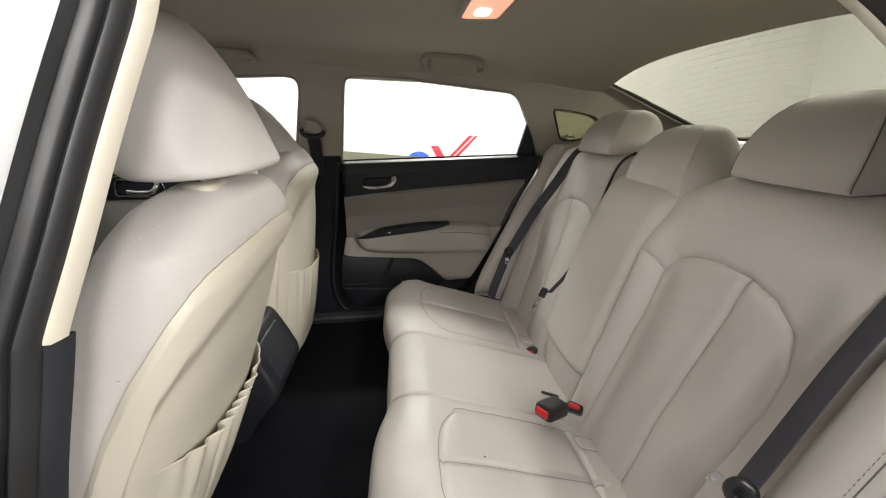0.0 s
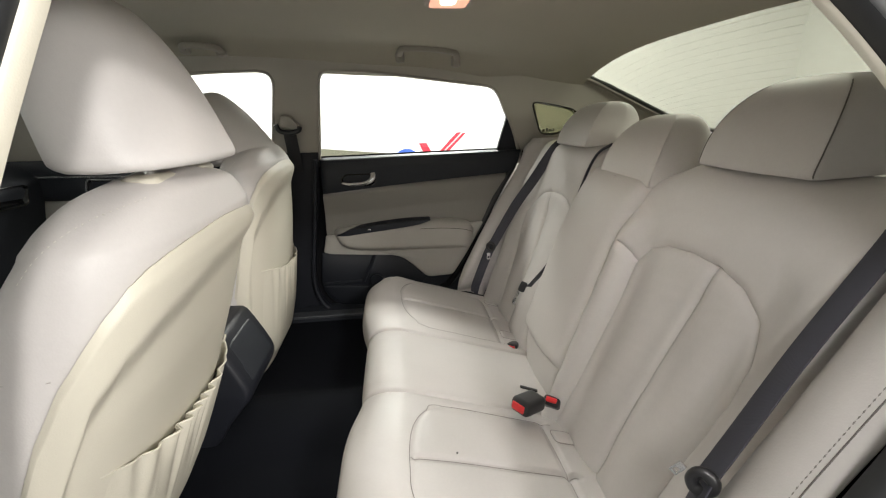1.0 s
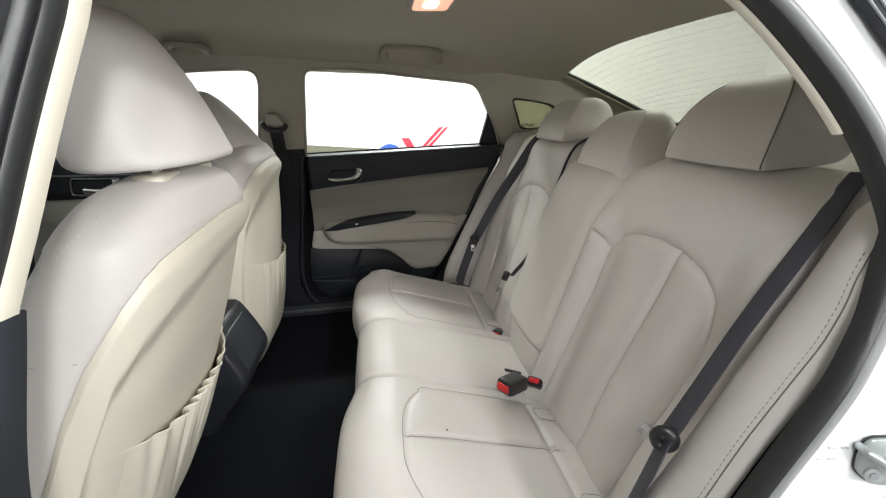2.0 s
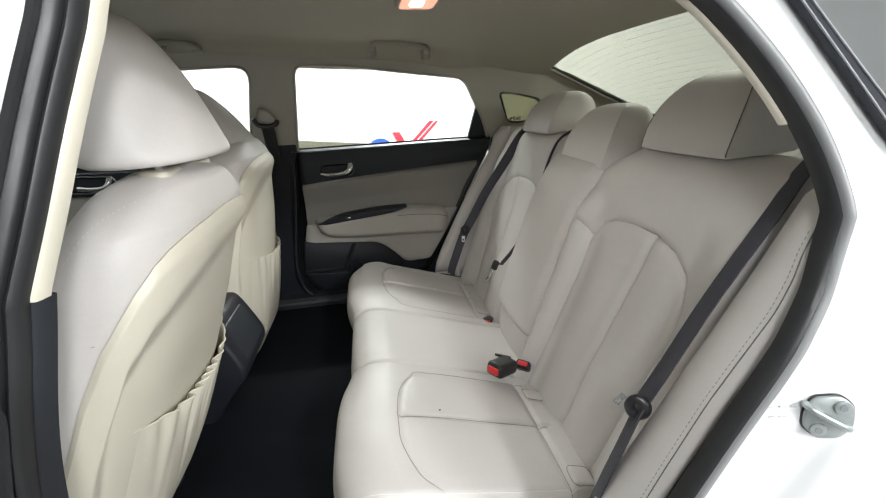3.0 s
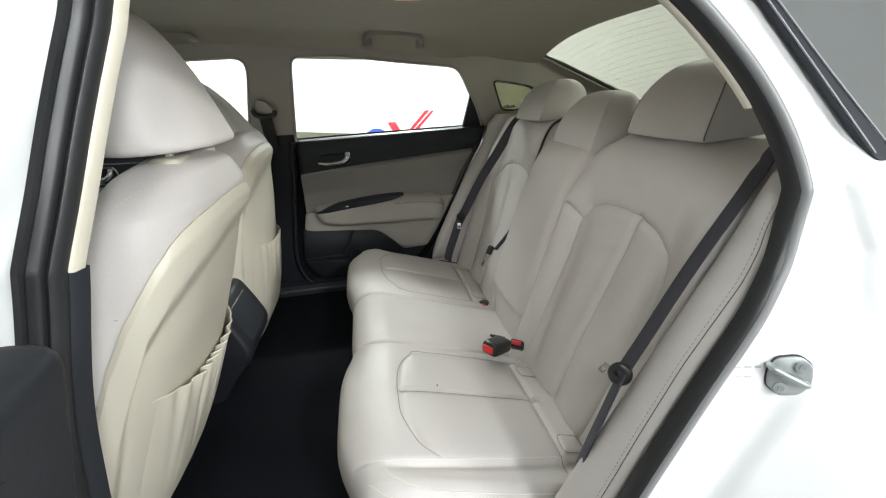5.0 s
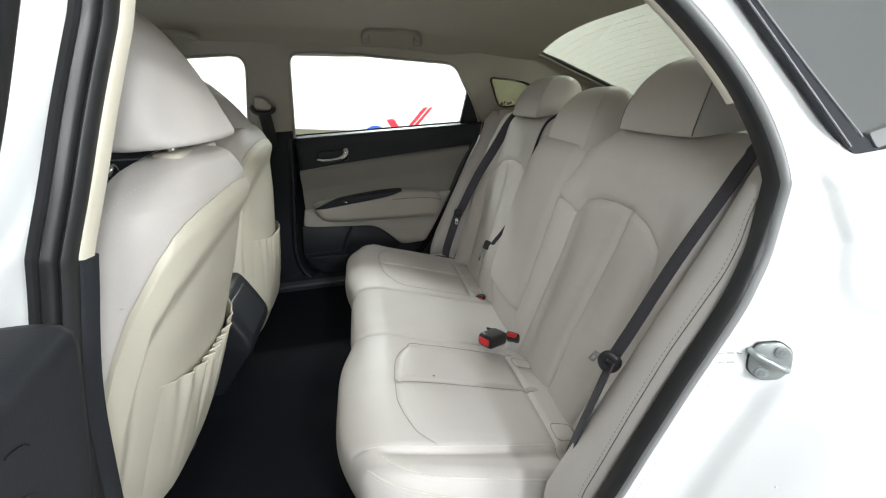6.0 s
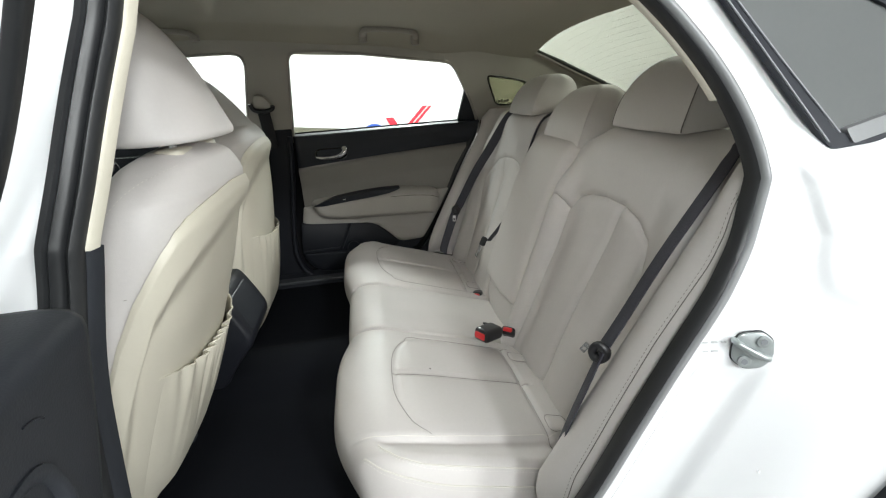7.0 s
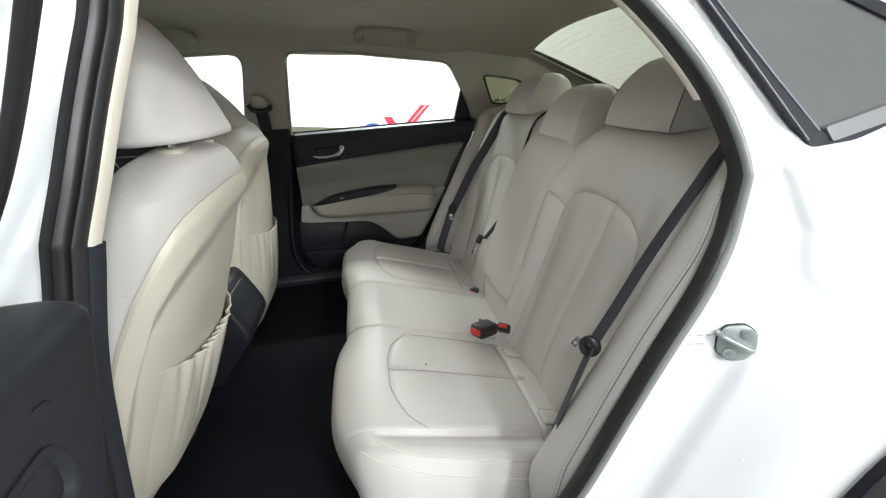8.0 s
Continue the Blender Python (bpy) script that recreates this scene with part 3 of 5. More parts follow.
for d in STEPS:
    far = np.where(OUTWARD[:, 0] > 0.15, 1.0, np.where(OUTWARD[:, 1] > 0.5, 0.09, 0.24))
    dd = np.minimum(d, np.maximum(far * 0.62, 0.05))
    p = LOOP + OUTWARD * dd[:, None]
    p[:, 1] = np.maximum(p[:, 1], 0.22)
    p[:, 1] = np.minimum(p[:, 1], 1.40 - 0.25 * sstep(0.5, 1.3, p[:, 0]))
    hw = np.where(p[:, 1] > 1.0, 0.757 - (np.maximum(p[:, 1], 1) - 1.0) / 3, half_width(LOOP[:, 1]))
    rows.append(np.stack([p[:, 0], -(np.minimum(hw, half_width(LOOP[:, 1]) + 0.0) + body_out(dd, p[:, 0], p[:, 1])), p[:, 1]], 1))
# the flange is white metal; its shade is coloured in with the lip's grey
part("flange", sheet("f", ring_blend(LIP_F, LIP_R, np.r_[np.arange(848, 880), upper])), LIP_AND_SHADED_PAINT, body, "white door flange with shade put into its grey")
part("side_panel", sheet("b", np.array(rows), wrap_v=True), PAINT, body, "white painted doorway and quarter panel")
rx, ry = np.meshgrid(np.linspace(-0.9, 0.86, 40), np.linspace(-0.68, 0.68, 40), indexing="ij")
part("roof", sheet("r", np.stack([rx, ry, liner_z(rx, ry * 0.95) + 0.05], 2), thick=0.004), PAINT, body, "white painted roof skin")


# near quarter window, seen from outside
def near_skin(x, z, d):
    return (x, -(0.757 - (z - 1.0) / 3 + 0.006 + d), z)


quarter_out = np.array([-0.036, 0]) + soften([(0.520, 1.255), (0.690, 1.030), (0.762, 1.035), (0.90, 1.072), (1.02, 1.10), (0.86, 1.19), (0.70, 1.25)], 0.012)
quarter_glass = np.array([-0.036, 0]) + soften([(0.545, 1.238), (0.705, 1.046), (0.90, 1.085), (0.975, 1.11), (0.85, 1.175), (0.72, 1.228)], 0.015)
quarter = thing("quarter_window", "dark quarter window with black surround on the white pillar", "quarter window")
part("surround", plate("q", quarter_out, [quarter_glass], near_skin, 0.010), SURROUND, quarter, "satin black window surround")
part("pane", plate("q", quarter_glass, [], near_skin, 0.004), DARK_GLASS, quarter, "grey reflecting glass")
for line in ([(0.489, 1.25), (0.570, 1.145), (0.650, 1.040)], [(0.513, 1.234), (0.590, 1.140), (0.668, 1.050)]):
    part("bright_strip", sweep("q", np.array([near_skin(x, z, 0.011) for x, z in spline(line, 30)]), circle(0.0013, 6), (0, 1, 0)), EDGE_GREY, quarter, "pale edge strip")

part("ledge", plate("q", np.array([-0.036, 0]) + soften([(0.722, 1.036), (0.90, 1.072), (1.0, 1.098), (0.985, 1.112), (0.90, 1.094), (0.712, 1.054)], 0.004), [], near_skin, 0.013), LEDGE_GREY, quarter, "pale grey sill below the glass")

# striker
striker = thing("door_striker", "zinc-plated door striker bolted to the white doorway", "door striker")
STR = Matrix.Translation((0.580, -0.7840, 0.760)) @ Matrix.Rotation(radians(-22), 4, "Z") @ Matrix.Rotation(radians(-7), 4, "X")


def on_striker(u, v, d):
    return tuple(STR @ Vector((u * 0.75, -d, v * 0.77)))


plate_line = soften([(-0.034, 0.010), (-0.024, 0.032), (0.012, 0.038), (0.033, 0.022), (0.036, -0.012), (0.020, -0.034), (-0.010, -0.038), (-0.034, -0.020)], 0.010)
part("pad", pillow("g", plate_line * 1.02, [(0, -0.02), (0, 0.002)], on_striker), PAINT, striker, "white painted pad")
# black rim put round the plate for its thin shadow line
part("shadow_rim", pillow("g", plate_line * 1.05, [(0, 0.0005), (0, 0.0028)], on_striker), RUBBER, striker)
part("plate", pillow("g", plate_line, [(0, 0.001), (0, 0.005), (0.002, 0.006)], on_striker), ZINC, striker)
for u, v in ((0.014, 0.019), (-0.012, -0.021)):
    m = STR @ Matrix.Translation((u * 0.80, -0.0065, v * 0.80)) @ Matrix.Rotation(radians(90), 4, "X")
    b = part("bolt", disc("b", 0.0090, 0.004, m, 24), ZINC, striker)
    part("socket", disc("s", 0.0045, 0.002, m @ Matrix.Translation((0, 0, 0.0016)), 6, 0), EDGE_GREY, b)
wire = np.array([on_striker(u, v, d) for u, v, d in spline([(-0.034, 0.019, 0.004), (-0.034, 0.019, 0.011), (-0.027, 0.015, 0.016), (0.010, -0.004, 0.016), (0.024, -0.011, 0.011), (0.026, -0.012, 0.004)], 40)])
part("loop", sweep("l", wire, circle(0.0045, 10), (0, 0, 1)), ZINC, striker)

# rear wheel and the dark wheel house
prof = [(0.20, -0.09), (0.26, -0.11), (0.31, -0.105), (0.33, -0.07), (0.335, 0.0), (0.33, 0.07), (0.31, 0.105), (0.20, 0.09)]
ang = np.linspace(0, 2 * np.pi, 64, endpoint=False)
tyre = np.array([[(1.02 + r * np.cos(a), -0.83 + w, 0.335 + r * np.sin(a)) for r, w in prof] for a in ang])
wheel = part("wheel", sheet("t", tyre, wrap_u=True, wrap_v=True), TYRE, body, "black rubber tyre")
part("rim", disc("r", 0.20, 0.17, Matrix.Translation((1.02, -0.83, 0.335)) @ Matrix.Rotation(radians(90), 4, "X"), 32, 0.01), ZINC, wheel, "silver wheel rim")
arch = np.array([[(1.02 + r * np.cos(a), y, 0.36 + r * np.sin(a)) for r, y in ((0.36, -0.60), (0.36, -0.905), (0.375, -0.912))] for a in np.linspace(0, np.pi, 40)])
part("wheel_arch", sheet("a", arch, thick=0.004), BLACK_PLASTIC, body, "black wheel arch liner")

# black strip along the front door's rear edge, and the closed front door on the near side
front_near = thing("front_door_near", "closed white front door of the car", "car door", "car doors")
skin = [(-0.30, 0.25), (-0.312, 0.94), (-0.268, 1.10), (-0.195, 1.29), (-0.6, 1.335), (-0.95, 1.25), (-1.4, 0.98), (-1.42, 0.25)]
hole = soften([(-0.36, 1.0), (-0.27, 1.26), (-0.6, 1.29), (-0.9, 1.215), (-1.2, 1.02)], 0.03)


def near_outer(x, z, d):
    return (x, -(0.757 - max(z - 1.0, 0) / 3 + 0.012 + 0.10 * float(sstep(1.0, 0.75, z)) - d), z)


part("skin", plate("d", skin, [hole], near_outer, 0.05), PAINT, front_near, "white painted door skin")
part("pane", plate("d", hole, [], lambda u, v, d: near_outer(u, v, 0.02 + d), 0.004), CLEAR, front_near)

# far lower pillar and sill
tagged(part("pillar_lower", plate("p", soften([(-0.42, 0.33), (-0.20, 0.325), (-0.255, 0.37), (-0.280, 0.44), (-0.276, 0.55), (-0.235, 0.80), (-0.215, 1.003), (-0.36, 1.003), (-0.40, 0.8)], [0, 0.01, 0.04, 0.04, 0.06, 0.06, 0.005, 0.01, 0.1]), [],
       lambda u, v, d: (u, 0.722 + d, v), 0.06), CONSOLE_PLASTIC), "black plastic lower pillar trim beside the far door", "pillar trim", kind="structure")
for sy in (1, -1):
    tagged(part("sill", box("s", (1.9, 0.13, 0.06), 0.012, pose(-0.35, sy * 0.695, 0.318)), BLACK_PLASTIC), "black plastic door sill trim", "sill", kind="structure")
tagged(part("sill_edge", sweep("s", spline([(-0.42, 0.64, 0.345), (-0.25, 0.64, 0.345), (-0.08, 0.635, 0.347)], 20), rounded(0.05, 0.012, 0.004), (0, 0, 1)), SILL_GREY), "grey step of the far sill", "sill", kind="structure")
far_seal = np.stack([LOOP[:, 0], half_width(LOOP[:, 1]) - 0.045, LOOP[:, 1]], 1)[np.where((LOOP[:, 1] < 0.97) & (LOOP[:, 0] > 0.15))[0]]
tagged(part("door_seal_far", sweep("s", far_seal, circle(0.013, 8), (0, 1, 0)), RUBBER), "black rubber seal round the far doorway", "door seal", kind="structure")


front_seal = np.array([(-0.215 + a, 0.708, h) for a, h in spline([(-0.012, 0.975), (-0.030, 0.80), (-0.050, 0.65), (-0.066, 0.52), (-0.066, 0.44), (-0.040, 0.365), (0.010, 0.328), (0.075, 0.310)], 80)])
tagged(part("door_seal_far", sweep("s", front_seal, rounded(0.016, 0.034, 0.007), (0, 1, 0)), CONSOLE_PLASTIC), "black rubber seal at the foot of the far pillar", "door seal", kind="structure")

# black plate added behind the seal so that the gap stays dark
tagged(part("gap_filler", plate("j", [(-0.32, 0.30), (-0.12, 0.30), (-0.12, 0.45), (-0.205, 0.62), (-0.19, 0.955), (-0.32, 0.955)], [], lambda u, v, d: (u, 0.742 + d, v), 0.02), MATTE_BLACK), "added black filler plate darkening the door gap", "door jamb", kind="structure")
quarter_low = [(-0.1, 0.28), (1.42, 0.28), (1.42, 0.94), (0.66, 0.94), (0.60, 0.88), (0.36, 0.52), (-0.1, 0.52)]
tagged(part("quarter_trim", plate("q", quarter_low, [], lambda u, v, d: (u, 0.738 + d, v), 0.03), BLACK_PLASTIC), "black inner quarter panel beside the far seat", "quarter trim", kind="structure")


# ---- doors ----
def build_door(name, label, place, upright):
    """A rear door lined with black and beige trim. place(along, height, depth into the cabin)."""
    door = thing(name, label, "car door", "car doors")
    hs = [(0.0, -0.012, 0.99), (0.1, 0.014, 0.992), (0.25, 0.030, 0.982), (0.5, 0.036, 0.95), (0.8, 0.032, 0.88), (1.0, 0.024, 0.80)]
    al = np.linspace(0, 1, 60)
    pts = []
    for k in np.linspace(0, 1, 24):
        d = np.interp(k, [h[0] for h in hs], [h[1] for h in hs])
        f = np.interp(k, [0, 0.25, 1], [0, 0.06, 1])
        row = []
        for a in al:
            top_x, low_x = a * 0.815, a * 0.775
            top, low = 0.980 + 0.012 * a, 0.838 + 0.060 * a + 0.012 * np.sin(np.pi * a) * 0.3
            row.append(place(top_x * (1 - f) + low_x * f, top * (1 - f) + low * f, d - 0.02 * (a < 0.004)))
        pts.append(row)
    part("upper_panel", sheet("u", pts, thick=0.01), BLACK_PLASTIC, door, "black grained upper door panel")
    part("weatherstrip", sweep("w", np.array([place(0.006 + a * 0.805, 0.9815 + 0.012 * a, -0.015) for a in al]), circle(0.0035, 6), (0, 1, 0)), MATTE_BLACK, door, "black rubber strip along the glass")
    grid = []
    for k in np.linspace(0, 1, 22):
        row = []
        for u in np.linspace(0, 1, 40):
            top, low = 0.838 + 0.060 * u + 0.0036 * np.sin(np.pi * u), 0.662 + 0.030 * u
            d = np.interp(k, [0, 0.06, 0.2, 0.5, 0.85, 1.0], [0.010, 0.026, 0.022, 0.012, 0.018, 0.016])
            row.append(place((0.002 + 0.773 * u) * (1 - k) + (0.661 * u) * k, top + (low - top) * k, d))
        grid.append(row)
    part("insert_panel", sheet("i", grid, thick=0.012), DOOR_INSERT, door, "darker greige padded upper insert")
    trim_line = soften([(-0.004, 0.664), (0.30, 0.678), (0.661, 0.694), (0.535, 0.462), (0.41, 0.455), (0.37, 0.50), (0.30, 0.563), (-0.02, 0.592)], [0.006, 0, 0.006, 0.03, 0.03, 0.05, 0.06, 0.01])
    part("trim_panel", pillow("t", trim_line, [(0, -0.03), (0, 0.020), (0.004, 0.024), (0.03, 0.026)], place), DOOR_BEIGE, door, "greige lower door panel")
    low_line = soften([(-0.03, 0.588), (0.30, 0.562), (0.36, 0.512), (0.42, 0.46), (0.32, 0.36), (0.16, 0.325), (0.05, 0.337), (-0.015, 0.376), (-0.045, 0.44)], [0.005, 0.04, 0.02, 0.02, 0.05, 0.05, 0.03, 0.03, 0.03])
    part("lower_panel", pillow("l", low_line, [(0, -0.05), (0, 0.010), (0.003, 0.012)], place), DOOR_BLACK, door, "black lower door panel")
    part("door_bin", pillow("l", soften([(-0.036, 0.444), (0.17, 0.432), (0.32, 0.425), (0.28, 0.355), (0.16, 0.335), (0.06, 0.348), (0.0, 0.382)], [0.004, 0.02, 0.02, 0.02, 0.02, 0.03, 0.03]), [(0, 0.0), (0, 0.020), (0.002, 0.023), (0.006, 0.024)], place), DOOR_BLACK, door)
    part("rib", sweep("r", np.array([place(a, h, 0.018) for a, h in spline([(0.191, 0.574), (0.163, 0.512), (0.134, 0.452)], 12)]), rounded(0.013, 0.016, 0.004), (0.3, 0.8, 0.1)), DOOR_BLACK, door)
    part("ledge", sweep("r", np.array([place(a, h, 0.016) for a, h in spline([(-0.036, 0.451), (0.05, 0.4515), (0.134, 0.453)], 12)]), rounded(0.008, 0.012, 0.003), (0, 0, 1)), DOOR_BLACK, door)
    cup = [(0.192 + 0.034 * np.cos(a), 0.450 + 0.036 * np.sin(a)) for a in np.linspace(0, 2 * np.pi, 24, endpoint=False)]
    part("cup_holder", pillow("c", cup, [(0, 0.01), (0, 0.022), (0.003, 0.024), (0.007, 0.018), (0.010, 0.005)], place), DOOR_BLACK, door)
    rings = []
    for u in np.concatenate([[0.0, 0.006, 0.02, 0.045], np.linspace(0.08, 0.90, 30), [0.94, 0.97, 0.99, 1.0]]):
        x = 0.036 + 0.578 * u
        ht = np.interp(x, [0.036, 0.05, 0.10, 0.25, 0.42, 0.55, 0.595, 0.614], [0.688, 0.697, 0.702, 0.716, 0.722, 0.712, 0.700, 0.672])
        hb = np.interp(x, [0.036, 0.044, 0.06, 0.09, 0.15, 0.30, 0.585, 0.606, 0.614], [0.668, 0.648, 0.630, 0.614, 0.605, 0.598, 0.592, 0.604, 0.640])
        f = min(1.0, math.sqrt(max(u, 0) / 0.06 + 0.15), math.sqrt(max(1 - u, 0) / 0.05 + 0.15))
        sec = soften([(0.0, hb + 0.004), (0.060 * f, hb), (0.078 * f, hb + 0.016), (0.082 * f, ht - 0.030), (0.060 * f, ht - 0.004), (0.0, ht)], [0, 0.012, 0.012, 0.014, 0.014, 0], 5)
        rings.append([place(x, h, d) for d, h in sec])
    arm = part("armrest", loft("a", rings, 60), DOOR_BEIGE, door, "padded greige armrest")
    blade = soften([(0.046, 0.676), (0.10, 0.698), (0.20, 0.714), (0.33, 0.726), (0.43, 0.726), (0.385, 0.709), (0.30, 0.696), (0.18, 0.684), (0.09, 0.674)], [0.004, 0.02, 0.05, 0.05, 0.004, 0.02, 0.05, 0.03, 0.01])
    part("switch_panel", pillow("b", blade, [(0, 0.02), (0, 0.080), (0.002, 0.083)], place), SURROUND, arm, "gloss black switch panel")
    part("window_switch", box("w", (0.015, 0.006, 0.005), 0.002, Matrix.Translation(place(0.180, 0.698, 0.084))), CHROME, arm)
    part("seam", sweep("s", np.array([place(p, h, 0.0822) for p, h in spline([(0.385, 0.690), (0.48, 0.688), (0.56, 0.680), (0.60, 0.668)], 40)]), circle(0.0012, 5), (0, 0, 1)), DARK_GAP, arm)
    bezel = soften([(0.080, 0.874), (0.205, 0.866), (0.222, 0.885), (0.215, 0.916), (0.10, 0.916), (0.082, 0.905)], 0.012)
    handle = part("door_handle", pillow("h", bezel, [(0, 0.0), (0, 0.038), (0.004, 0.039), (0.008, 0.030), (0.014, 0.026)], place), GLOSS_BLACK, door, "recessed black handle cup")
    lever = spline([(0.086, 0.882, 0.040), (0.12, 0.877, 0.047), (0.165, 0.879, 0.050), (0.195, 0.888, 0.050), (0.207, 0.905, 0.046), (0.207, 0.915, 0.040)], 30)
    taper = np.interp(np.linspace(0, 1, 30), [0, 0.15, 0.6, 0.85, 1], [0.5, 0.75, 0.9, 1.3, 1.2])
    part("lever", sweep("v", np.array([place(*p) for p in lever]), circle(0.0105, 12, 0.85), (0, 0, 1), taper=taper), CHROME, handle, "satin chrome lever")
    part("edge_seal", sweep("e", np.array([place(a, h, 0.018) for a, h in spline([(0.835, 0.985), (0.815, 0.90), (0.785, 0.845), (0.66, 0.655), (0.52, 0.44), (0.47, 0.40)], 50)]), rounded(0.022, 0.03, 0.008), (0, 1, 0)), MATTE_BLACK, door, "black rubber door edge")
    sail = soften([(0.746, 1.124), (0.716, 0.98), (0.82, 0.985), (0.777, 1.066)], 0.006)
    part("sail_panel", plate("s", sail, [], upright, 0.02), BLACK_PLASTIC, door, "black triangular corner panel")
    glass_line = soften([(-0.0, 0.96), (0.047, 1.288), (0.222, 1.285), (0.435, 1.258), (0.69, 1.228), (0.733, 1.147), (0.777, 1.066), (0.82, 0.96)], [0, 0.035, 0.1, 0.1, 0.05, 0.03, 0.05, 0])
    part("pane", plate("g", glass_line, [], lambda u, v, d: upright(u, v, 0.02 + d), 0.004), CLEAR, door, "clear door glass")
    skin_line = soften([(-0.08, 0.30), (-0.06, 0.955), (0.84, 0.965), (0.86, 0.92), (0.62, 0.50), (0.45, 0.30)], [0.05, 0.01, 0.01, 0.1, 0.2, 0.1])
    part("skin", plate("k", skin_line, [], lambda u, v, d: place(u, v, -0.09 - d - 0.04 * float(sstep(1.0, 0.8, v))), 0.05), PAINT, door, "white painted outer skin")
    return door


build_door("rear_door_far", "closed rear door with black and greige trim and chrome lever", lambda a, h, d: (-0.215 + a, 0.735 - d, h), lambda a, h, d: (-0.215 + a, side_y(h) + d, h))

# the open near door: only its front part is close to the doorway
NU, NN, NO = Vector((0.155, -0.988, 0)).normalized(), Vector((0.988, 0.155, 0)).normalized(), Vector((-0.152, -0.885, 0))


def near_door(a, h, d):
    """A place on the open door: along from its front end, height, depth towards the seat."""
    return tuple(NO + NU * a + NN * d + Vector((0, 0, h)))


def near_frame(a, h, d):
    return (-0.2385 + 0.75 * (h - 1.0) + a * NU.x - d * NN.x, -0.868 + a * NU.y - d * NN.y, h)


odoor = thing("rear_door_near", "open rear door with black grained upper trim panel", "car door", "car doors")
cut = spline([(-0.150, 0.990), (-0.10, 0.992), (-0.055, 0.992), (-0.022, 0.990), (-0.006, 0.985), (-0.001, 0.975), (-0.003, 0.955), (-0.007, 0.92), (-0.013, 0.87), (-0.019, 0.83), (-0.024, 0.802)], 40)
rings = []
for a, shrink in ((-0.030, 0.020), (-0.027, 0.008), (-0.020, 0.002), (-0.010, 0.0), (0.05, 0), (0.12, 0), (0.25, 0), (0.45, 0), (0.65, 0), (0.83, 0), (0.84, 0.01)):
    rings.append([near_door(a + max(0.0, (0.965 - h) * 0.25) * (a < 0.02), h - shrink * (h > 0.9), d - shrink) for d, h in cut] + [near_door(a, h, d) for d, h in ((-0.06, 0.80), (-0.150, 0.80))])
part("upper_panel", loft("u", rings, 60), BLACK_PLASTIC, odoor, "black grained upper door panel")
part("trim_panel", pillow("t", soften([(0.03, 0.797), (0.80, 0.797), (0.62, 0.46), (0.43, 0.40), (0.30, 0.56), (0.03, 0.59)], 0.02), [(0, -0.08), (0, -0.030), (0.006, -0.026), (0.03, -0.024)], near_door), DOOR_BEIGE, odoor, "greige vinyl door panel")
part("lower_panel", pillow("t", soften([(0.03, 0.587), (0.30, 0.557), (0.42, 0.40), (0.32, 0.33), (0.10, 0.33)], 0.02), [(0, -0.09), (0, -0.036), (0.006, -0.032)], near_door), BLACK_PLASTIC, odoor, "black lower door panel")
cup_line = soften([(0.058, 0.872), (0.200, 0.862), (0.215, 0.885), (0.200, 0.932), (0.075, 0.930)], [0.03, 0.02, 0.02, 0.02, 0.022])
nh = part("door_handle", pillow("h", cup_line, [(0, -0.02), (0, -0.004), (0.004, -0.003), (0.009, -0.006), (0.013, -0.020), (0.018, -0.022)], near_door), BLACK_PLASTIC, odoor, "recessed black handle cup")
part("recess", pillow("h", np.array([0.136, 0.896]) + 0.72 * (cup_line - np.array([0.136, 0.896])), [(0, -0.03), (0, -0.0185)], near_door), GLOSS_BLACK, nh)
part("scuff", sweep("s", np.array([near_door(a, h, -0.0025) for a, h in spline([(0.084, 0.956), (0.075, 0.954), (0.068, 0.951), (0.065, 0.948)], 16)]), circle(0.0008, 6), (1, 0, 0)), CONSOLE_PLASTIC, odoor, "pale scuff mark")
glass_near = soften([(-0.0, 0.96), (0.047, 1.288), (0.222, 1.285), (0.435, 1.258), (0.69, 1.228), (0.733, 1.147), (0.777, 1.066), (0.82, 0.96)], [0, 0.035, 0.1, 0.1, 0.05, 0.03, 0.05, 0])
part("pane", plate("g", glass_near, [], lambda u, v, d: near_frame(u, v, 0.02 + d), 0.004), CLEAR, odoor, "clear door glass")
part("window_frame", sweep("f", np.array([near_frame(a, h, 0.02) for a, h in spline(glass_near, 120, True)]), rounded(0.011, 0.011, 0.003), (0, 1, 0), True), RUBBER, odoor, "black window frame")
part("skin", plate("k", soften([(-0.02, 0.30), (-0.02, 0.985), (0.84, 0.985), (0.86, 0.92), (0.62, 0.50), (0.45, 0.30)], [0.05, 0.01, 0.01, 0.1, 0.2, 0.1]), [], lambda u, v, d: near_door(u, v, -0.152 - d - 0.03 * float(sstep(1.0, 0.8, v))), 0.04), PAINT, odoor, "white painted outer skin")

# far front door: what shows past the front seat
fdoor = thing("front_door_far", "closed front passenger door with black upper trim", "car door", "car doors")


def ffd(a, h, d):
    return (a, 0.735 - d, h)


part("upper_panel", pillow("u", soften([(-1.40, 0.86), (-0.36, 0.835), (-0.36, 1.0), (-1.40, 1.005)], 0.01), [(0, -0.02), (0, 0.02), (0.02, 0.035), (0.04, 0.036)], ffd), BLACK_PLASTIC, fdoor, "black upper panel")
part("trim_panel", pillow("t", soften([(-1.40, 0.50), (-0.38, 0.50), (-0.36, 0.832), (-1.40, 0.857)], 0.01), [(0, -0.02), (0, 0.018), (0.01, 0.024)], ffd), DOOR_BEIGE, fdoor, "greige door panel")
part("lower_panel", pillow("t", soften([(-1.40, 0.33), (-0.40, 0.33), (-0.38, 0.497), (-1.40, 0.497)], 0.01), [(0, -0.02), (0, 0.014)], ffd), BLACK_PLASTIC, fdoor)
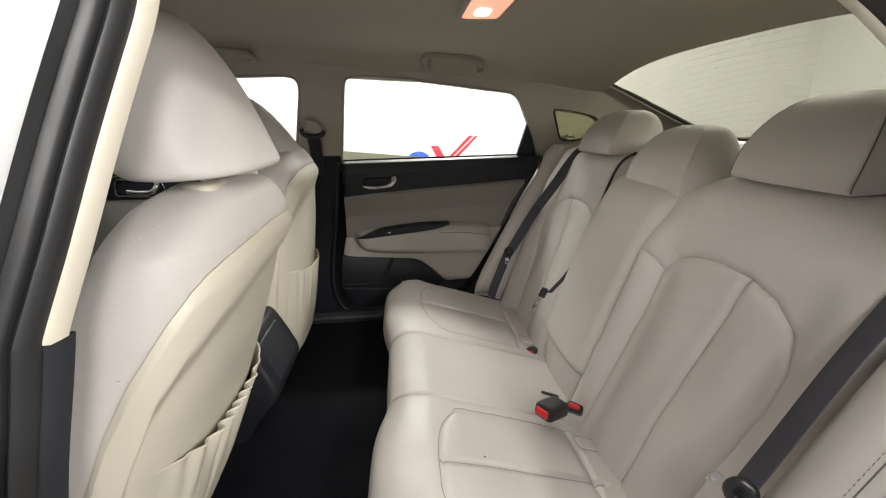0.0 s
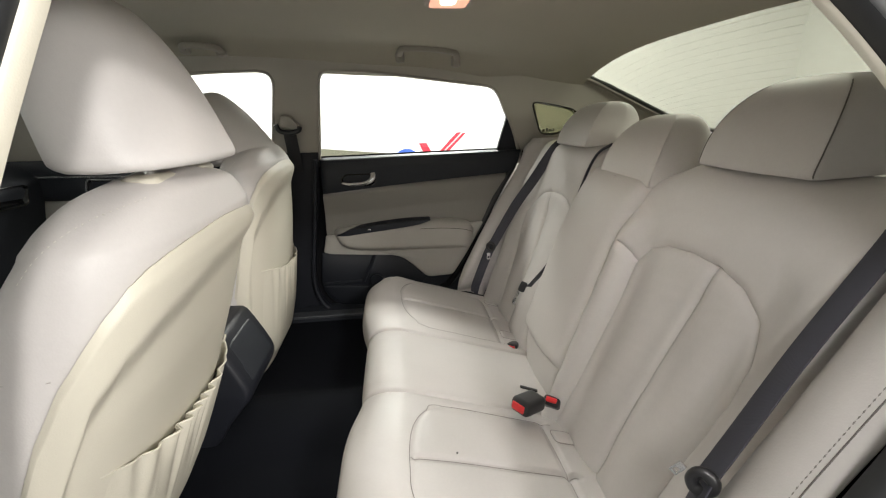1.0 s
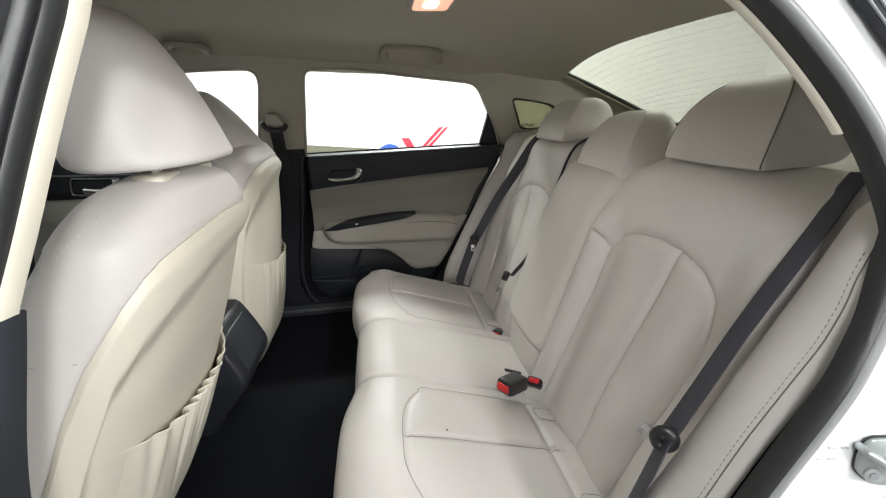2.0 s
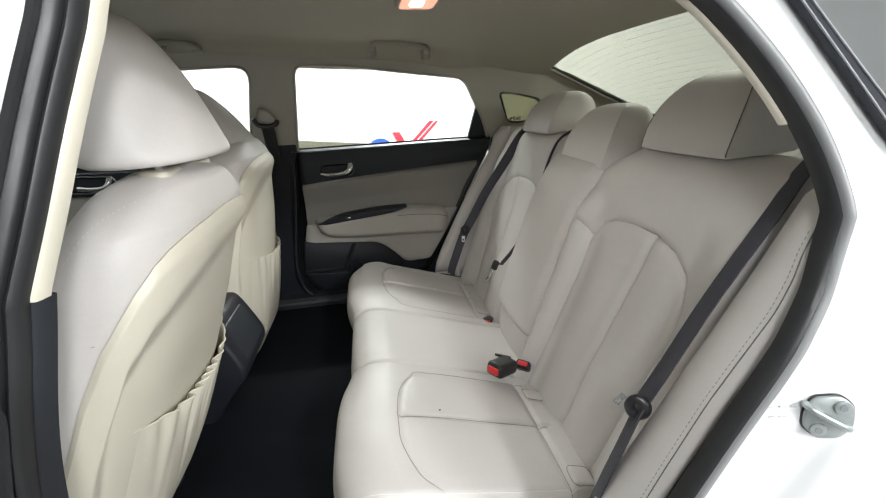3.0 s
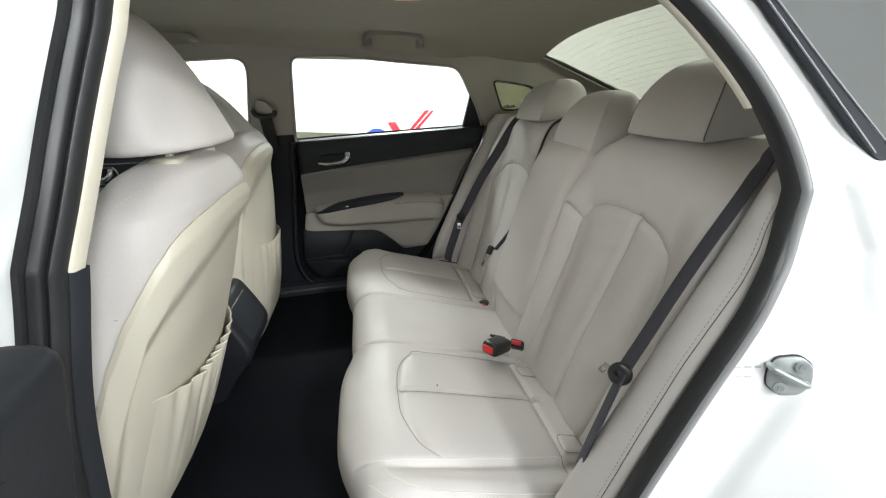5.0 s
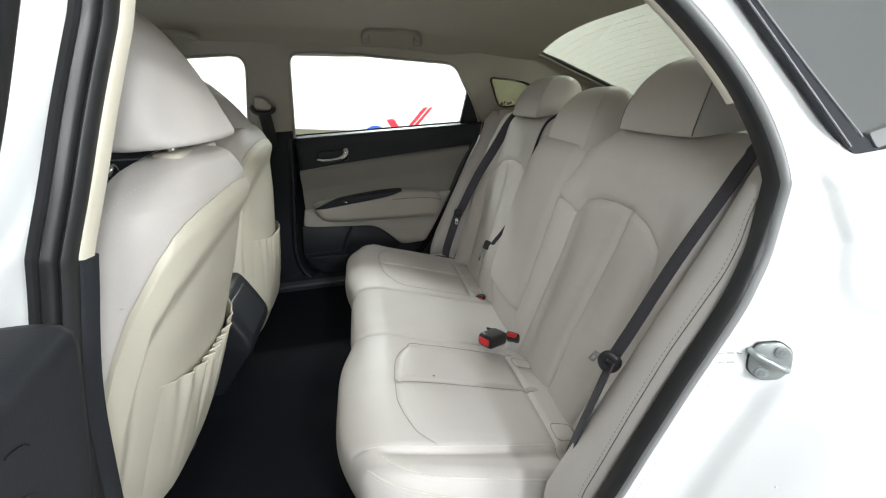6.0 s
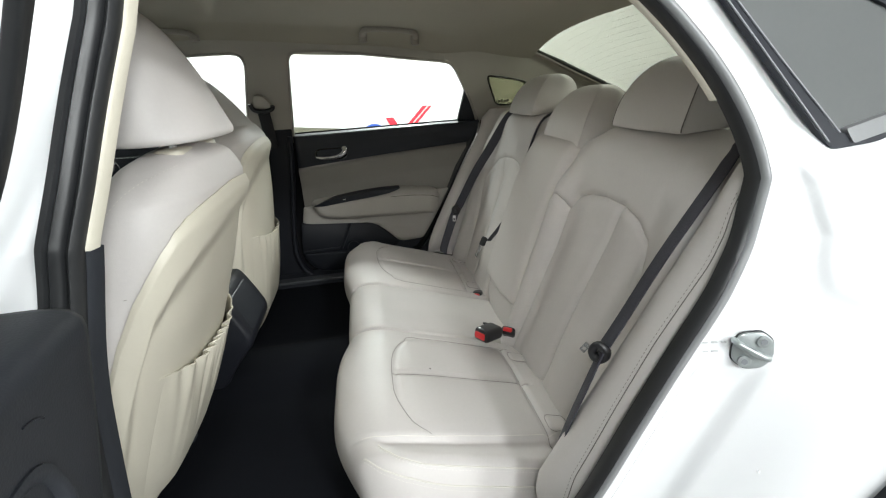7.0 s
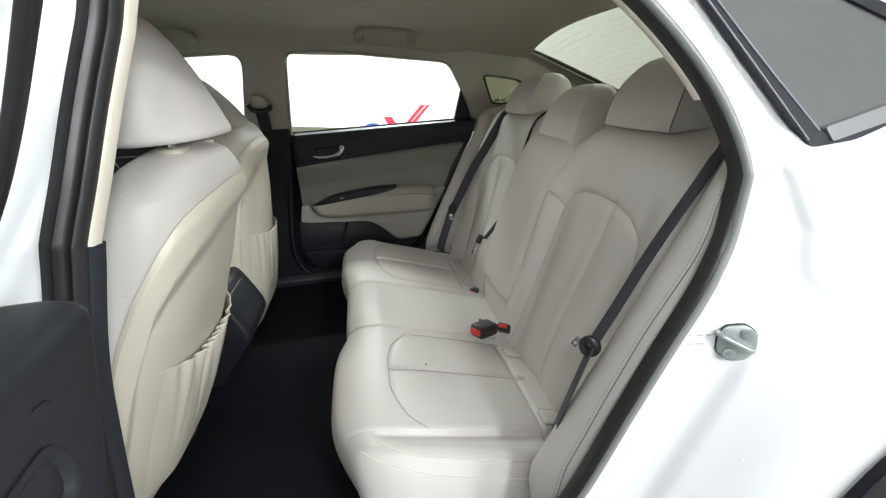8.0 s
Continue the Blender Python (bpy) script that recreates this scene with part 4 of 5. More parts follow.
h2 = part("door_handle", pillow("h", soften([(-1.07, 0.872), (-0.90, 0.862), (-0.885, 0.887), (-0.895, 0.925), (-1.06, 0.932)], 0.015), [(0, 0.0), (0, 0.04), (0.004, 0.042), (0.012, 0.03)], ffd), GLOSS_BLACK, fdoor)
lever = spline([(-1.02, 0.887, 0.046), (-0.97, 0.882, 0.054), (-0.93, 0.885, 0.056), (-0.91, 0.902, 0.054), (-0.908, 0.919, 0.046)], 24)
part("lever", sweep("v", np.array([ffd(*p) for p in lever]), circle(0.010, 10), (0, 0, 1)), CHROME, h2, "satin chrome lever")
part("bezel_ring", sweep("v", np.array([ffd(a, h, 0.042) for a, h in spline(soften([(-1.07, 0.872), (-0.90, 0.862), (-0.885, 0.887), (-0.895, 0.925), (-1.06, 0.932)], 0.015), 60, True)]), circle(0.003, 6), (0, 1, 0), True), CHROME, h2)
part("bright_strip", sweep("v", np.array([ffd(a, 0.945 - 0.02 * (a + 1.2), 0.038) for a in np.linspace(-1.35, -0.5, 20)]), circle(0.004, 6), (0, 1, 0)), CHROME, fdoor)
part("skin", plate("k", [(-1.45, 0.30), (-0.30, 0.30), (-0.31, 0.99), (-1.45, 1.0)], [], lambda u, v, d: (u, 0.80 + d + 0.05 * float(sstep(1.0, 0.8, v)), v), 0.05), PAINT, fdoor)

# dashboard, windscreen and front end of the cabin
dash = thing("dashboard", "black dashboard at the front of the cabin", "dashboard")
dp = spline([(-1.45, 1.00), (-1.35, 1.005), (-1.26, 0.975), (-1.22, 0.92), (-1.24, 0.82), (-1.28, 0.62), (-1.32, 0.45)], 30)
part("top", sheet("d", np.array([[(x, y, z + 0.02 * np.cos(y * 2.2)) for y in np.linspace(-0.71, 0.71, 20)] for x, z in dp]), thick=0.02), BLACK_PLASTIC, dash)
part("vent", pillow("v", soften([(0.42, 0.86), (0.62, 0.86), (0.64, 0.93), (0.42, 0.94)], 0.02), [(0, 0.0), (0, 0.03), (0.006, 0.032), (0.012, 0.02)], lambda u, v, d: (-1.245 + d, u, v)), GLOSS_BLACK, dash)
tagged(part("bulkhead_front", box("b", (0.04, 1.5, 0.75), 0.004, pose(-1.47, 0, 0.65)), CARPET), "black front bulkhead of the cabin", "bulkhead", kind="structure")
ws = np.array([[(-1.5 + 0.68 * k, y * (0.72 - 0.10 * k), 1.0 + 0.375 * k - 0.02 * (y ** 2) * (1 - k)) for y in np.linspace(-1, 1, 12)] for k in np.linspace(0, 1, 10)])
tagged(part("window_4", sheet("w", ws, thick=0.005), CLEAR), "clear windscreen", "window", kind="structure")

# centre console between the front seats
console = thing("centre_console", "charcoal plastic centre console between the front seats", "console")
cr = []
for z, xr, hw in ((0.30, -0.425, 0.100), (0.34, -0.400, 0.104), (0.40, -0.362, 0.108), (0.445, -0.326, 0.112), (0.470, -0.304, 0.115), (0.487, -0.296, 0.117), (0.502, -0.2945, 0.118), (0.520, -0.298, 0.118),
                  (0.56, -0.315, 0.117), (0.60, -0.334, 0.116), (0.625, -0.347, 0.114), (0.634, -0.354, 0.110), (0.637, -0.362, 0.104)):
    r = rounded(1.0 + xr, 2 * hw, 0.016, 5)
    cr.append([((xr - 1.0) / 2 + u, 0.010 + v, z) for u, v in r])
part("body", loft("c", cr, 35), CONSOLE_PLASTIC, console)
part("lid", pillow("c", soften([(-0.70, -0.095), (-0.42, -0.095), (-0.40, 0.0), (-0.42, 0.115), (-0.70, 0.115)], 0.03), [(0, -0.02), (0, 0.006), (0.01, 0.012), (0.03, 0.014)], lambda u, v, d: (u, v, 0.632 + d)), CONSOLE_PLASTIC, console, "charcoal armrest lid")
part("vent_panel", pillow("c", soften([(-0.075, 0.515), (0.095, 0.515), (0.085, 0.612), (-0.065, 0.612)], 0.012), [(0, -0.004), (0, 0.002), (0.004, 0.003)], lambda u, v, d: (-0.2965 - 0.465 * (v - 0.515) + d, u, v)), BLACK_PLASTIC, console)


# ---- rear bench ----
bench = thing("bench_seat", "cream leather rear bench with three headrests and stitched seams", "rear seat")
CUSHION = spline([(0.03, 0.26), (-0.005, 0.33), (-0.028, 0.40), (-0.034, 0.45), (-0.022, 0.490), (0.012, 0.510), (0.06, 0.510), (0.10, 0.50), (0.25, 0.453), (0.40, 0.405), (0.48, 0.378), (0.53, 0.35)], 150)
INSERT = [(0.42, 0.195), (0.16, 0.195), (0.12, 0.225), (0.098, 0.27), (0.088, 0.33), (0.086, 0.40), (0.088, 0.455), (0.109, 0.525), (0.141, 0.552)]
T_SEAM = [(0.088, 0.368), (0.42, 0.362)]
BACK_EDGE = [(0.398, 0.20), (0.40, 0.56)]
CREST = [(-0.02, 0.554), (0.017, 0.556), (0.079, 0.559), (0.20, 0.552), (0.334, 0.541), (0.42, 0.530)]


def wrinkle(u, v, size, seed):
    """A slow uneven swell, about -1 to 1."""
    r = np.random.RandomState(seed)
    out = 0
    for i in range(9):
        a, f, p = r.uniform(0, np.pi), r.uniform(0.6, 2.2) / size, r.uniform(0, 6.3)
        out = out + np.sin((u * np.cos(a) + v * np.sin(a)) * f * 2 * np.pi + p) / 3
    return out


def cushion_at(k, y):
    """A point of the bench's cushion: k along the profile, y across."""
    k, y = np.broadcast_arrays(np.asarray(k, float), np.asarray(y, float))
    i = k * (len(CUSHION) - 1)
    x, z = np.interp(i, np.arange(len(CUSHION)), CUSHION[:, 0]), np.interp(i, np.arange(len(CUSHION)), CUSHION[:, 1])
    a = np.abs(y)
    front = sstep(0.16, -0.03, x)
    seat = np.exp(-((a - 0.38) / 0.17) ** 4)
    x = x - 0.026 * seat * front
    top = sstep(0.455, 0.49, z + 0.33 * np.maximum(x, 0))
    z = z + 0.010 * seat * top
    e = np.clip((a - 0.597) / 0.10, 0, 1)
    z = z - (0.165 * e ** 1.5) * sstep(0.27, 0.48, z + 0.33 * np.maximum(x, 0))
    x = x + 0.075 * np.clip((a - 0.46) / 0.24, 0, 1) ** 2.2 * front
    dip = 0
    for line, w, deep in ((INSERT, 0.004, 0.0032), (T_SEAM, 0.009, 0.006), (BACK_EDGE, 0.007, 0.010), (CREST, 0.004, 0.003)):
        dip = dip + deep * np.exp(-(away(x, a, line) / w) ** (6 if line is T_SEAM else 2)) * top
    cy = np.interp(x, [p[0] for p in CREST], [p[1] for p in CREST])
    dip = dip + 0.016 * sstep(cy - 0.002, cy + 0.009, a) * np.clip((0.616 - a) / (0.609 - cy), 0, 1) * top * sstep(0.00, 0.07, x)
    inside = sstep(0.10, 0.13, x) * sstep(0.40, 0.37, x) * sstep(0.20, 0.23, a) * sstep(0.55, 0.52, a)
    puff = 0.0025 * inside * (1 - np.exp(-((a - 0.365) / 0.05) ** 2))
    mid = 0.010 * np.exp(-((a - 0.152) / 0.005) ** 2) + 0.004 * np.exp(-((a - 0.140) / 0.03) ** 2)
    return np.stack([x + mid * front * 0.8, y, z - dip + puff - mid * np.maximum(top, 0.3) + 0.0007 * wrinkle(x, y, 0.19, 3) * top + 0.00006 * wrinkle(x, y, 0.05, 4) * top], -1)


kk = np.linspace(0, 1, 170)
for lo, hi, nm, lab in ((-0.70, 0.0, "cushion", "cream leather cushion with a seamed insert"), (0.0, 0.70, "cushion", "cream leather cushion with a seamed insert")):
    ys = np.linspace(lo, hi, 230)
    K, Yg = np.meshgrid(kk, ys, indexing="ij")
    part(nm, sheet("c", cushion_at(K, Yg), smooth=80), LEATHER, bench, lab)


def k_of(x):
    """Profile parameter of a place on the cushion's top."""
    j = int(np.argmin(CUSHION[:, 0]))
    return np.interp(x, CUSHION[j:, 0], np.linspace(j / (len(CUSHION) - 1), 1, len(CUSHION) - j))


def on_cushion(x, y):
    """Points of the cushion's top skin over places in plan."""
    x, x0 = np.asarray(x, float), np.asarray(x, float)
    for _ in range(8):
        x0 = x0 + 0.7 * (x - cushion_at(k_of(x0), y)[..., 0])
    return cushion_at(k_of(x0), y)


for sy in (-1, 1):
    for row in ([(0.035, 0.575), (0.053, 0.595), (0.074, 0.609), (0.11, 0.616), (0.147, 0.617), (0.225, 0.617), (0.339, 0.616), (0.41, 0.614)],
                [(0.008, 0.596), (0.036, 0.618), (0.07, 0.630), (0.098, 0.634), (0.16, 0.637), (0.238, 0.637), (0.33, 0.636), (0.41, 0.634)]):
        ln = spline(row, 90)
        part("piping", sweep("p", on_cushion(ln[:, 0], sy * ln[:, 1]) + np.array([0, sy * 0.0003, 0.0004]), circle(0.0016, 6)), THREAD, bench)
        for off in (0.0045,):
            stitches("stitching", on_cushion(ln[:, 0], sy * (ln[:, 1] + off)) + np.array([0, sy * 0.0004, 0.0005]), bench, dash=0.0045, gap=0.0025, r=0.0007)

for line in (INSERT, T_SEAM, BACK_EDGE, CREST):
    for sy in (-1, 1):
        ln = spline(line, 90)
        ln = ln[ln[:, 0] > 0.0]
        part("seam", sweep("m", cushion_at(k_of(ln[:, 0]), sy * ln[:, 1]) + np.array([0, 0, 0.0004]), circle(0.0008, 5), (0, 0, 1)), THREAD if line is CREST else CUSHION_SEAM, bench)

# fastener flaps at the back of the cushion
def flap_at(u, v, d):
    x, y, z = on_cushion(np.array([0.437 + v * 0.95]), np.array([y0 + u]))[0]
    return (x + 0.33 * d, y, z + d + 0.0005)


for y0 in (-0.245, -0.505, 0.245, 0.505):
    flap = soften([(-0.022, -0.03), (0.022, -0.03), (0.022, 0.02), (-0.022, 0.02)], 0.012)
    part("fastener_flap", pillow("f", flap, [(0, -0.004), (0, 0.002), (0.003, 0.004), (0.008, 0.0045)], flap_at), LEATHER, bench)
    part("seam", sweep("m", np.array([flap_at(u, v, 0.0022) for u, v in spline(flap * 1.04, 50, True)]), circle(0.0008, 5), (0, 0, 1), True), CUSHION_SEAM, bench)

BACK = spline([(0.445, 0.30), (0.462, 0.38), (0.482, 0.44), (0.503, 0.50), (0.553, 0.65), (0.603, 0.80), (0.640, 0.92), (0.660, 0.985), (0.685, 1.012), (0.73, 1.02), (0.80, 1.005), (0.86, 0.95)], 160)
B_INNER = [(-0.150, 0.845), (-0.172, 0.825), (-0.187, 0.806), (-0.188, 0.70), (-0.180, 0.55), (-0.170, 0.38)]
B_ARCH = [(-0.187, 0.806), (-0.215, 0.845), (-0.265, 0.862), (-0.33, 0.868), (-0.40, 0.864), (-0.46, 0.848), (-0.512, 0.815), (-0.540, 0.765), (-0.538, 0.70), (-0.505, 0.55), (-0.485, 0.40)]
B_MID = [(-0.392, 0.862), (-0.375, 0.75), (-0.355, 0.55), (-0.345, 0.38)]


def back_at(k, y, lo, hi, side):
    """A point of an outer backrest between y = lo and hi; side -1 near, 1 far."""
    k, y = np.broadcast_arrays(np.asarray(k, float), np.asarray(y, float))
    i = k * (len(BACK) - 1)
    x, z = np.interp(i, np.arange(len(BACK)), BACK[:, 0]), np.interp(i, np.arange(len(BACK)), BACK[:, 1])
    a = -np.abs(y) if side else y
    low = sstep(1.0, 0.86, z)
    dip = 0
    for line, w, deep in ((B_INNER, 0.008, 0.014), (B_ARCH, 0.008, 0.009), (B_MID, 0.010, 0.012)):
        dip = dip + deep * np.exp(-(away(a, z, line) / w) ** 2)
    inside = sstep(-0.54, -0.46, a) * sstep(-0.18, -0.25, a) * sstep(0.87, 0.78, z) * sstep(0.36, 0.42, z)
    puff = 0.017 * inside * (np.exp(-((a + 0.275) / 0.055) ** 2) + 0.7 * np.exp(-((a + 0.44) / 0.05) ** 2))
    hollow = -puff + 0.009 * inside * (1 - 0.55 * np.exp(-((z - 0.55) / 0.10) ** 2))
    bolster = 0.030 * sstep(-0.50, -0.60, a) * low + 0.038 * np.exp(-((a + 0.148) / 0.032) ** 2) * low
    e = np.clip((np.maximum(lo + 0.035 - y, y - hi + 0.035)) / 0.035, 0, 1)
    x = x + 0.0012 * wrinkle(y, z, 0.14, 7) + 0.00012 * wrinkle(y, z, 0.03, 8) + dip + hollow - bolster + 0.045 * (1 - np.sqrt(np.maximum(1 - e ** 2, 0)))
    shoulder = (0.045 * sstep(-0.27, -0.10, y) * sstep(0.80, 1.0, z) if side < 0 else 0)
    return np.stack([x, y, z - shoulder], -1)


kb = np.linspace(0, 1, 200)
for lo, hi, sd in ((-0.635, -0.095, -1), (0.175, 0.635, 1)):
    K, Yg = np.meshgrid(kb, np.linspace(lo, hi, 190), indexing="ij")
    part("backrest", sheet("b", back_at(K, Yg, lo, hi, sd), smooth=80, thick=-0.01), LEATHER, bench, "cream leather backrest with an arched seamed insert")

# dark tubes along the seams stand in for shade in their creases
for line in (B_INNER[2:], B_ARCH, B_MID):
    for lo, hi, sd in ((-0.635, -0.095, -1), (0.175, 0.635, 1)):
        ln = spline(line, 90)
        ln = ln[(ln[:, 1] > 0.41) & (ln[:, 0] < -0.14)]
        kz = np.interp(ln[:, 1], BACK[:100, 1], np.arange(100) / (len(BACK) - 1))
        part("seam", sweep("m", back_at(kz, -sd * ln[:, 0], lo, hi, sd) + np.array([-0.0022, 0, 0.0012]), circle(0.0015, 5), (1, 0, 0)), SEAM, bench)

PERF = nodes_of("perforated_cream_leather")
pm, pn, pl, pb = PERF
ptc, pv, pr, pmix = pn.new("ShaderNodeTexCoord"), pn.new("ShaderNodeTexVoronoi"), pn.new("ShaderNodeMapRange"), pn.new("ShaderNodeMix")
pv.inputs["Scale"].default_value, pv.inputs["Randomness"].default_value = 190, 0.0
pr.inputs["From Min"].default_value, pr.inputs["From Max"].default_value = 0.20, 0.34
pmix.data_type = "RGBA"
pmix.inputs["A"].default_value, pmix.inputs["B"].default_value = (0.22, 0.205, 0.19, 1), (0.545, 0.515, 0.487, 1)
pl.new(ptc.outputs["Object"], pv.inputs["Vector"])
pl.new(pv.outputs["Distance"], pr.inputs["Value"])
pl.new(pr.outputs[0], pmix.inputs["Factor"])
pl.new(pmix.outputs["Result"], pb.inputs["Base Color"])
pb.inputs["Roughness"].default_value = 0.5
for lo, hi, sd in ((-0.635, -0.095, -1), (0.175, 0.635, 1)):
    rows = []
    for z in np.linspace(0.42, 0.845, 70):
        left = np.interp(z, [0.38, 0.55, 0.70, 0.765, 0.815, 0.848, 0.862], [-0.478, -0.498, -0.531, -0.533, -0.505, -0.453, -0.41])
        right = np.interp(z, [0.38, 0.55, 0.75, 0.862], [-0.352, -0.362, -0.382, -0.399])
        ys = np.linspace(left, right, 30)
        kz = np.interp(z, BACK[:100, 1], np.arange(100) / (len(BACK) - 1))
        rows.append(back_at(kz, -sd * ys, lo, hi, sd) + np.array([-0.0007, 0, 0.0002]))
    part("perforated_insert", sheet("i", rows, smooth=80), pm, bench, "perforated cream leather insert")

# centre section with the folded armrest
CEN = spline([(0.47, 0.36), (0.467, 0.42), (0.472, 0.478), (0.486, 0.490), (0.462, 0.506), (0.475, 0.56), (0.515, 0.68), (0.557, 0.80), (0.600, 0.90), (0.632, 0.95), (0.665, 0.972), (0.73, 0.98), (0.82, 0.97)], 140)
K, Yg = np.meshgrid(np.linspace(0, 1, 140), np.linspace(-0.125, 0.172, 90), indexing="ij")
i = K * (len(CEN) - 1)
cx, cz = np.interp(i, np.arange(len(CEN)), CEN[:, 0]), np.interp(i, np.arange(len(CEN)), CEN[:, 1])
e = np.clip((np.abs(Yg - 0.0235) - 0.108) / 0.0405, 0, 1)
part("armrest", sheet("c", np.stack([cx + 0.05 * (1 - np.sqrt(np.maximum(1 - e ** 2, 0))) + 0.006 * ((Yg - 0.02) / 0.1) ** 2, Yg, cz], -1), smooth=70, thick=-0.01), LEATHER, bench, "folded-up centre armrest panel in cream leather")


def head_ring(t, y0, w, wing, z0, z1, x_front, lean, depth):
    """A ring of a headrest at t of its height: a flat front, then side faces that fall back to the wings."""
    f = math.sqrt(max(1 - ((0.08 - t) / 0.08) ** 2, 0.0)) if t < 0.08 else 1.0
    g = math.sqrt(max(1 - (max(t - 0.18, 0) / 0.82) ** 2, 0.0))
    fw, sw, dp = w * (0.20 + 0.80 * g ** 0.8), (w + wing) * (0.22 + 0.78 * g ** 0.8), depth * (0.86 + 0.14 * f) * (0.10 + 0.90 * g)
    x0 = x_front + lean * t + 0.075 * (1 - g) + 0.006 * (1 - f)
    ring = soften([(x0, -fw), (x0 - 0.006 * g, 0), (x0, fw), (x0 + dp * 0.62, sw), (x0 + dp, sw * 0.72), (x0 + dp, -sw * 0.72), (x0 + dp * 0.62, -sw)], [0.007, 0.09, 0.007, 0.04, 0.04, 0.04, 0.04], 9)
    return [(x, y0 + y, z0 + (z1 - z0) * t + 0.16 * (x - x0) * (1 - t) ** 1.5) for x, y in ring]


def head_cushion(parent, label, thread, *shape):
    """A headrest with a seam down each side of its front."""
    rings = [head_ring(t, *shape) for t in np.concatenate([[0, 0.006, 0.02, 0.045], np.linspace(0.08, 0.92, 26), [0.955, 0.98, 0.993, 1.0]])]
    h = part("headrest", loft("headrest", rings, 80), LEATHER, parent, label)
    for i in (4, 22):
        part("seam", sweep("p", np.array([r[i] for r in rings[2:-4]]) - np.array([0.0005, 0, 0]), circle(0.0011, 5), (0, 1, 0)), thread, h)
    return h


for y0, top_z in ((-0.370, 1.172), (0.362, 1.158)):
    head_cushion(bench, "rounded cream leather headrest", SEAM if y0 < 0 else LEATHER, y0, 0.116, 0.046, 1.024, top_z, 0.658, 0.040, 0.165)
    for dy in (-0.055, 0.055):
        part("post", sweep("p", np.array([(0.735, y0 + dy, 0.99), (0.735, y0 + dy, 1.04)]), circle(0.006, 10), (1, 0, 0)), CHROME, bench)
head_cushion(bench, "smaller cream leather centre headrest", LEATHER, -0.005, 0.118, 0.040, 0.958, 1.116, 0.645, 0.040, 0.14)
part("release_button", box("r", (0.02, 0.022, 0.008), 0.003, pose(0.645, 0.010, 0.966)), LEATHER, bench)

# side bolsters beside the backrest
for sy in (-1, 1):
    rings, seam, thread = [], [], []
    edge_z = np.array([0.39, 0.43, 0.51, 0.64, 0.75, 0.86, 0.92, 0.98, 1.03])
    edge_x = np.array([0.322, 0.316, 0.325, 0.385, 0.440, 0.507, 0.541, 0.556, 0.560])
    for z in np.concatenate([[0.392, 0.397, 0.408, 0.425], np.linspace(0.45, 0.98, 34), [1.0, 1.02, 1.035]]):
        x_in = 0.345 + 0.575 * (z - 0.51) + 0.02 * sstep(0.45, 0.39, z)
        x_out = np.interp(z, edge_z, edge_x)
        if sy > 0:
            x_in, x_out = x_in + 0.015, x_out + 0.045
        else:
            x_out = x_out + 0.036 - 0.022 * float(sstep(0.86, 0.96, z))
        shut = float(sstep(0.385, 0.44, z)) ** 0.6
        y_in, y_out = -0.645 - 0.055 * (1 - shut), (-0.748 if sy < 0 else -0.705) + 0.040 * (1 - shut)
        top = 0.035 * float(sstep(0.995, 1.04, z))
        ring = [(x_in + 0.14, y_in), (x_in + 0.012 + top, y_in), ((x_in * 0.55 + x_out * 0.45) - 0.016 + top, (y_in + y_out) / 2), (x_out + 0.004 + top, y_out), (x_out + 0.06, y_out + 0.055)]
        rr = soften(ring, [0.01, 0.03, 0.05, 0.02, 0.01], 7)
        rings.append([(x, -sy * y, z) for x, y in rr])
        if 0.41 < z < 1.0:
            run = np.r_[0, np.cumsum(np.linalg.norm(np.diff(rr, axis=0), axis=1))]
            for line, back in ((seam, 0.0), (thread, 0.006)):
                at = run[20] * 0.45 + run[21] * 0.55 - back + 0.005 - 0.006 * float(sstep(0.45, 0.85, z))
                p, q = (np.array([np.interp(at + e, run, rr[:, i]) for i in range(2)]) for e in (0.0, 0.002))
                nrm = np.array([q[1] - p[1], p[0] - q[0]]) / 0.002
                line.append((p[0] + nrm[0] * 0.0008, -sy * (p[1] + nrm[1] * 0.0008), z))
    b = part("side_bolster", loft("b", rings, 80), LEATHER, bench, "padded cream leather side bolster with twin stitching")
    # this dark tube colours in the shade of the bolster's groove
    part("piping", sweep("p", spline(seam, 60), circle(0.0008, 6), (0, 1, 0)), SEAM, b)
    stitches("stitching", spline(thread, 120), b, (1, 0, 0), 0.006, 0.0012, 0.0008, CUSHION_SEAM)


# ---- front seats ----
def seat_back(z):
    """Rear face, half width and thickness of a front backrest at a height."""
    x = np.interp(z, [0.36, 0.43, 0.5, 0.65, 0.80, 0.95, 0.995, 1.04, 1.062], [-0.425, -0.380, -0.348, -0.286, -0.230, -0.182, -0.176, -0.187, -0.215])
    w = np.interp(z, [0.36, 0.5, 0.7, 0.85, 0.92, 0.97, 1.0, 1.018, 1.034, 1.048, 1.058, 1.062], [0.225, 0.245, 0.252, 0.250, 0.243, 0.232, 0.218, 0.200, 0.172, 0.135, 0.085, 0.03])
    t = np.interp(z, [0.36, 0.8, 0.95, 1.0, 1.04, 1.062], [0.17, 0.17, 0.16, 0.14, 0.11, 0.05])
    return x, w, t


def rear_face(z, u, push=0.0):
    """A point on the rear of a front backrest: u from -1 (outer on the near seat) to 1."""
    x, w, t = seat_back(z)
    depth = (1 - np.abs(u) ** 3.2) ** (1 / 2.2)
    return (x - t * 0.62 * (1 - depth) + push, u * (w + push * 0.4), z)


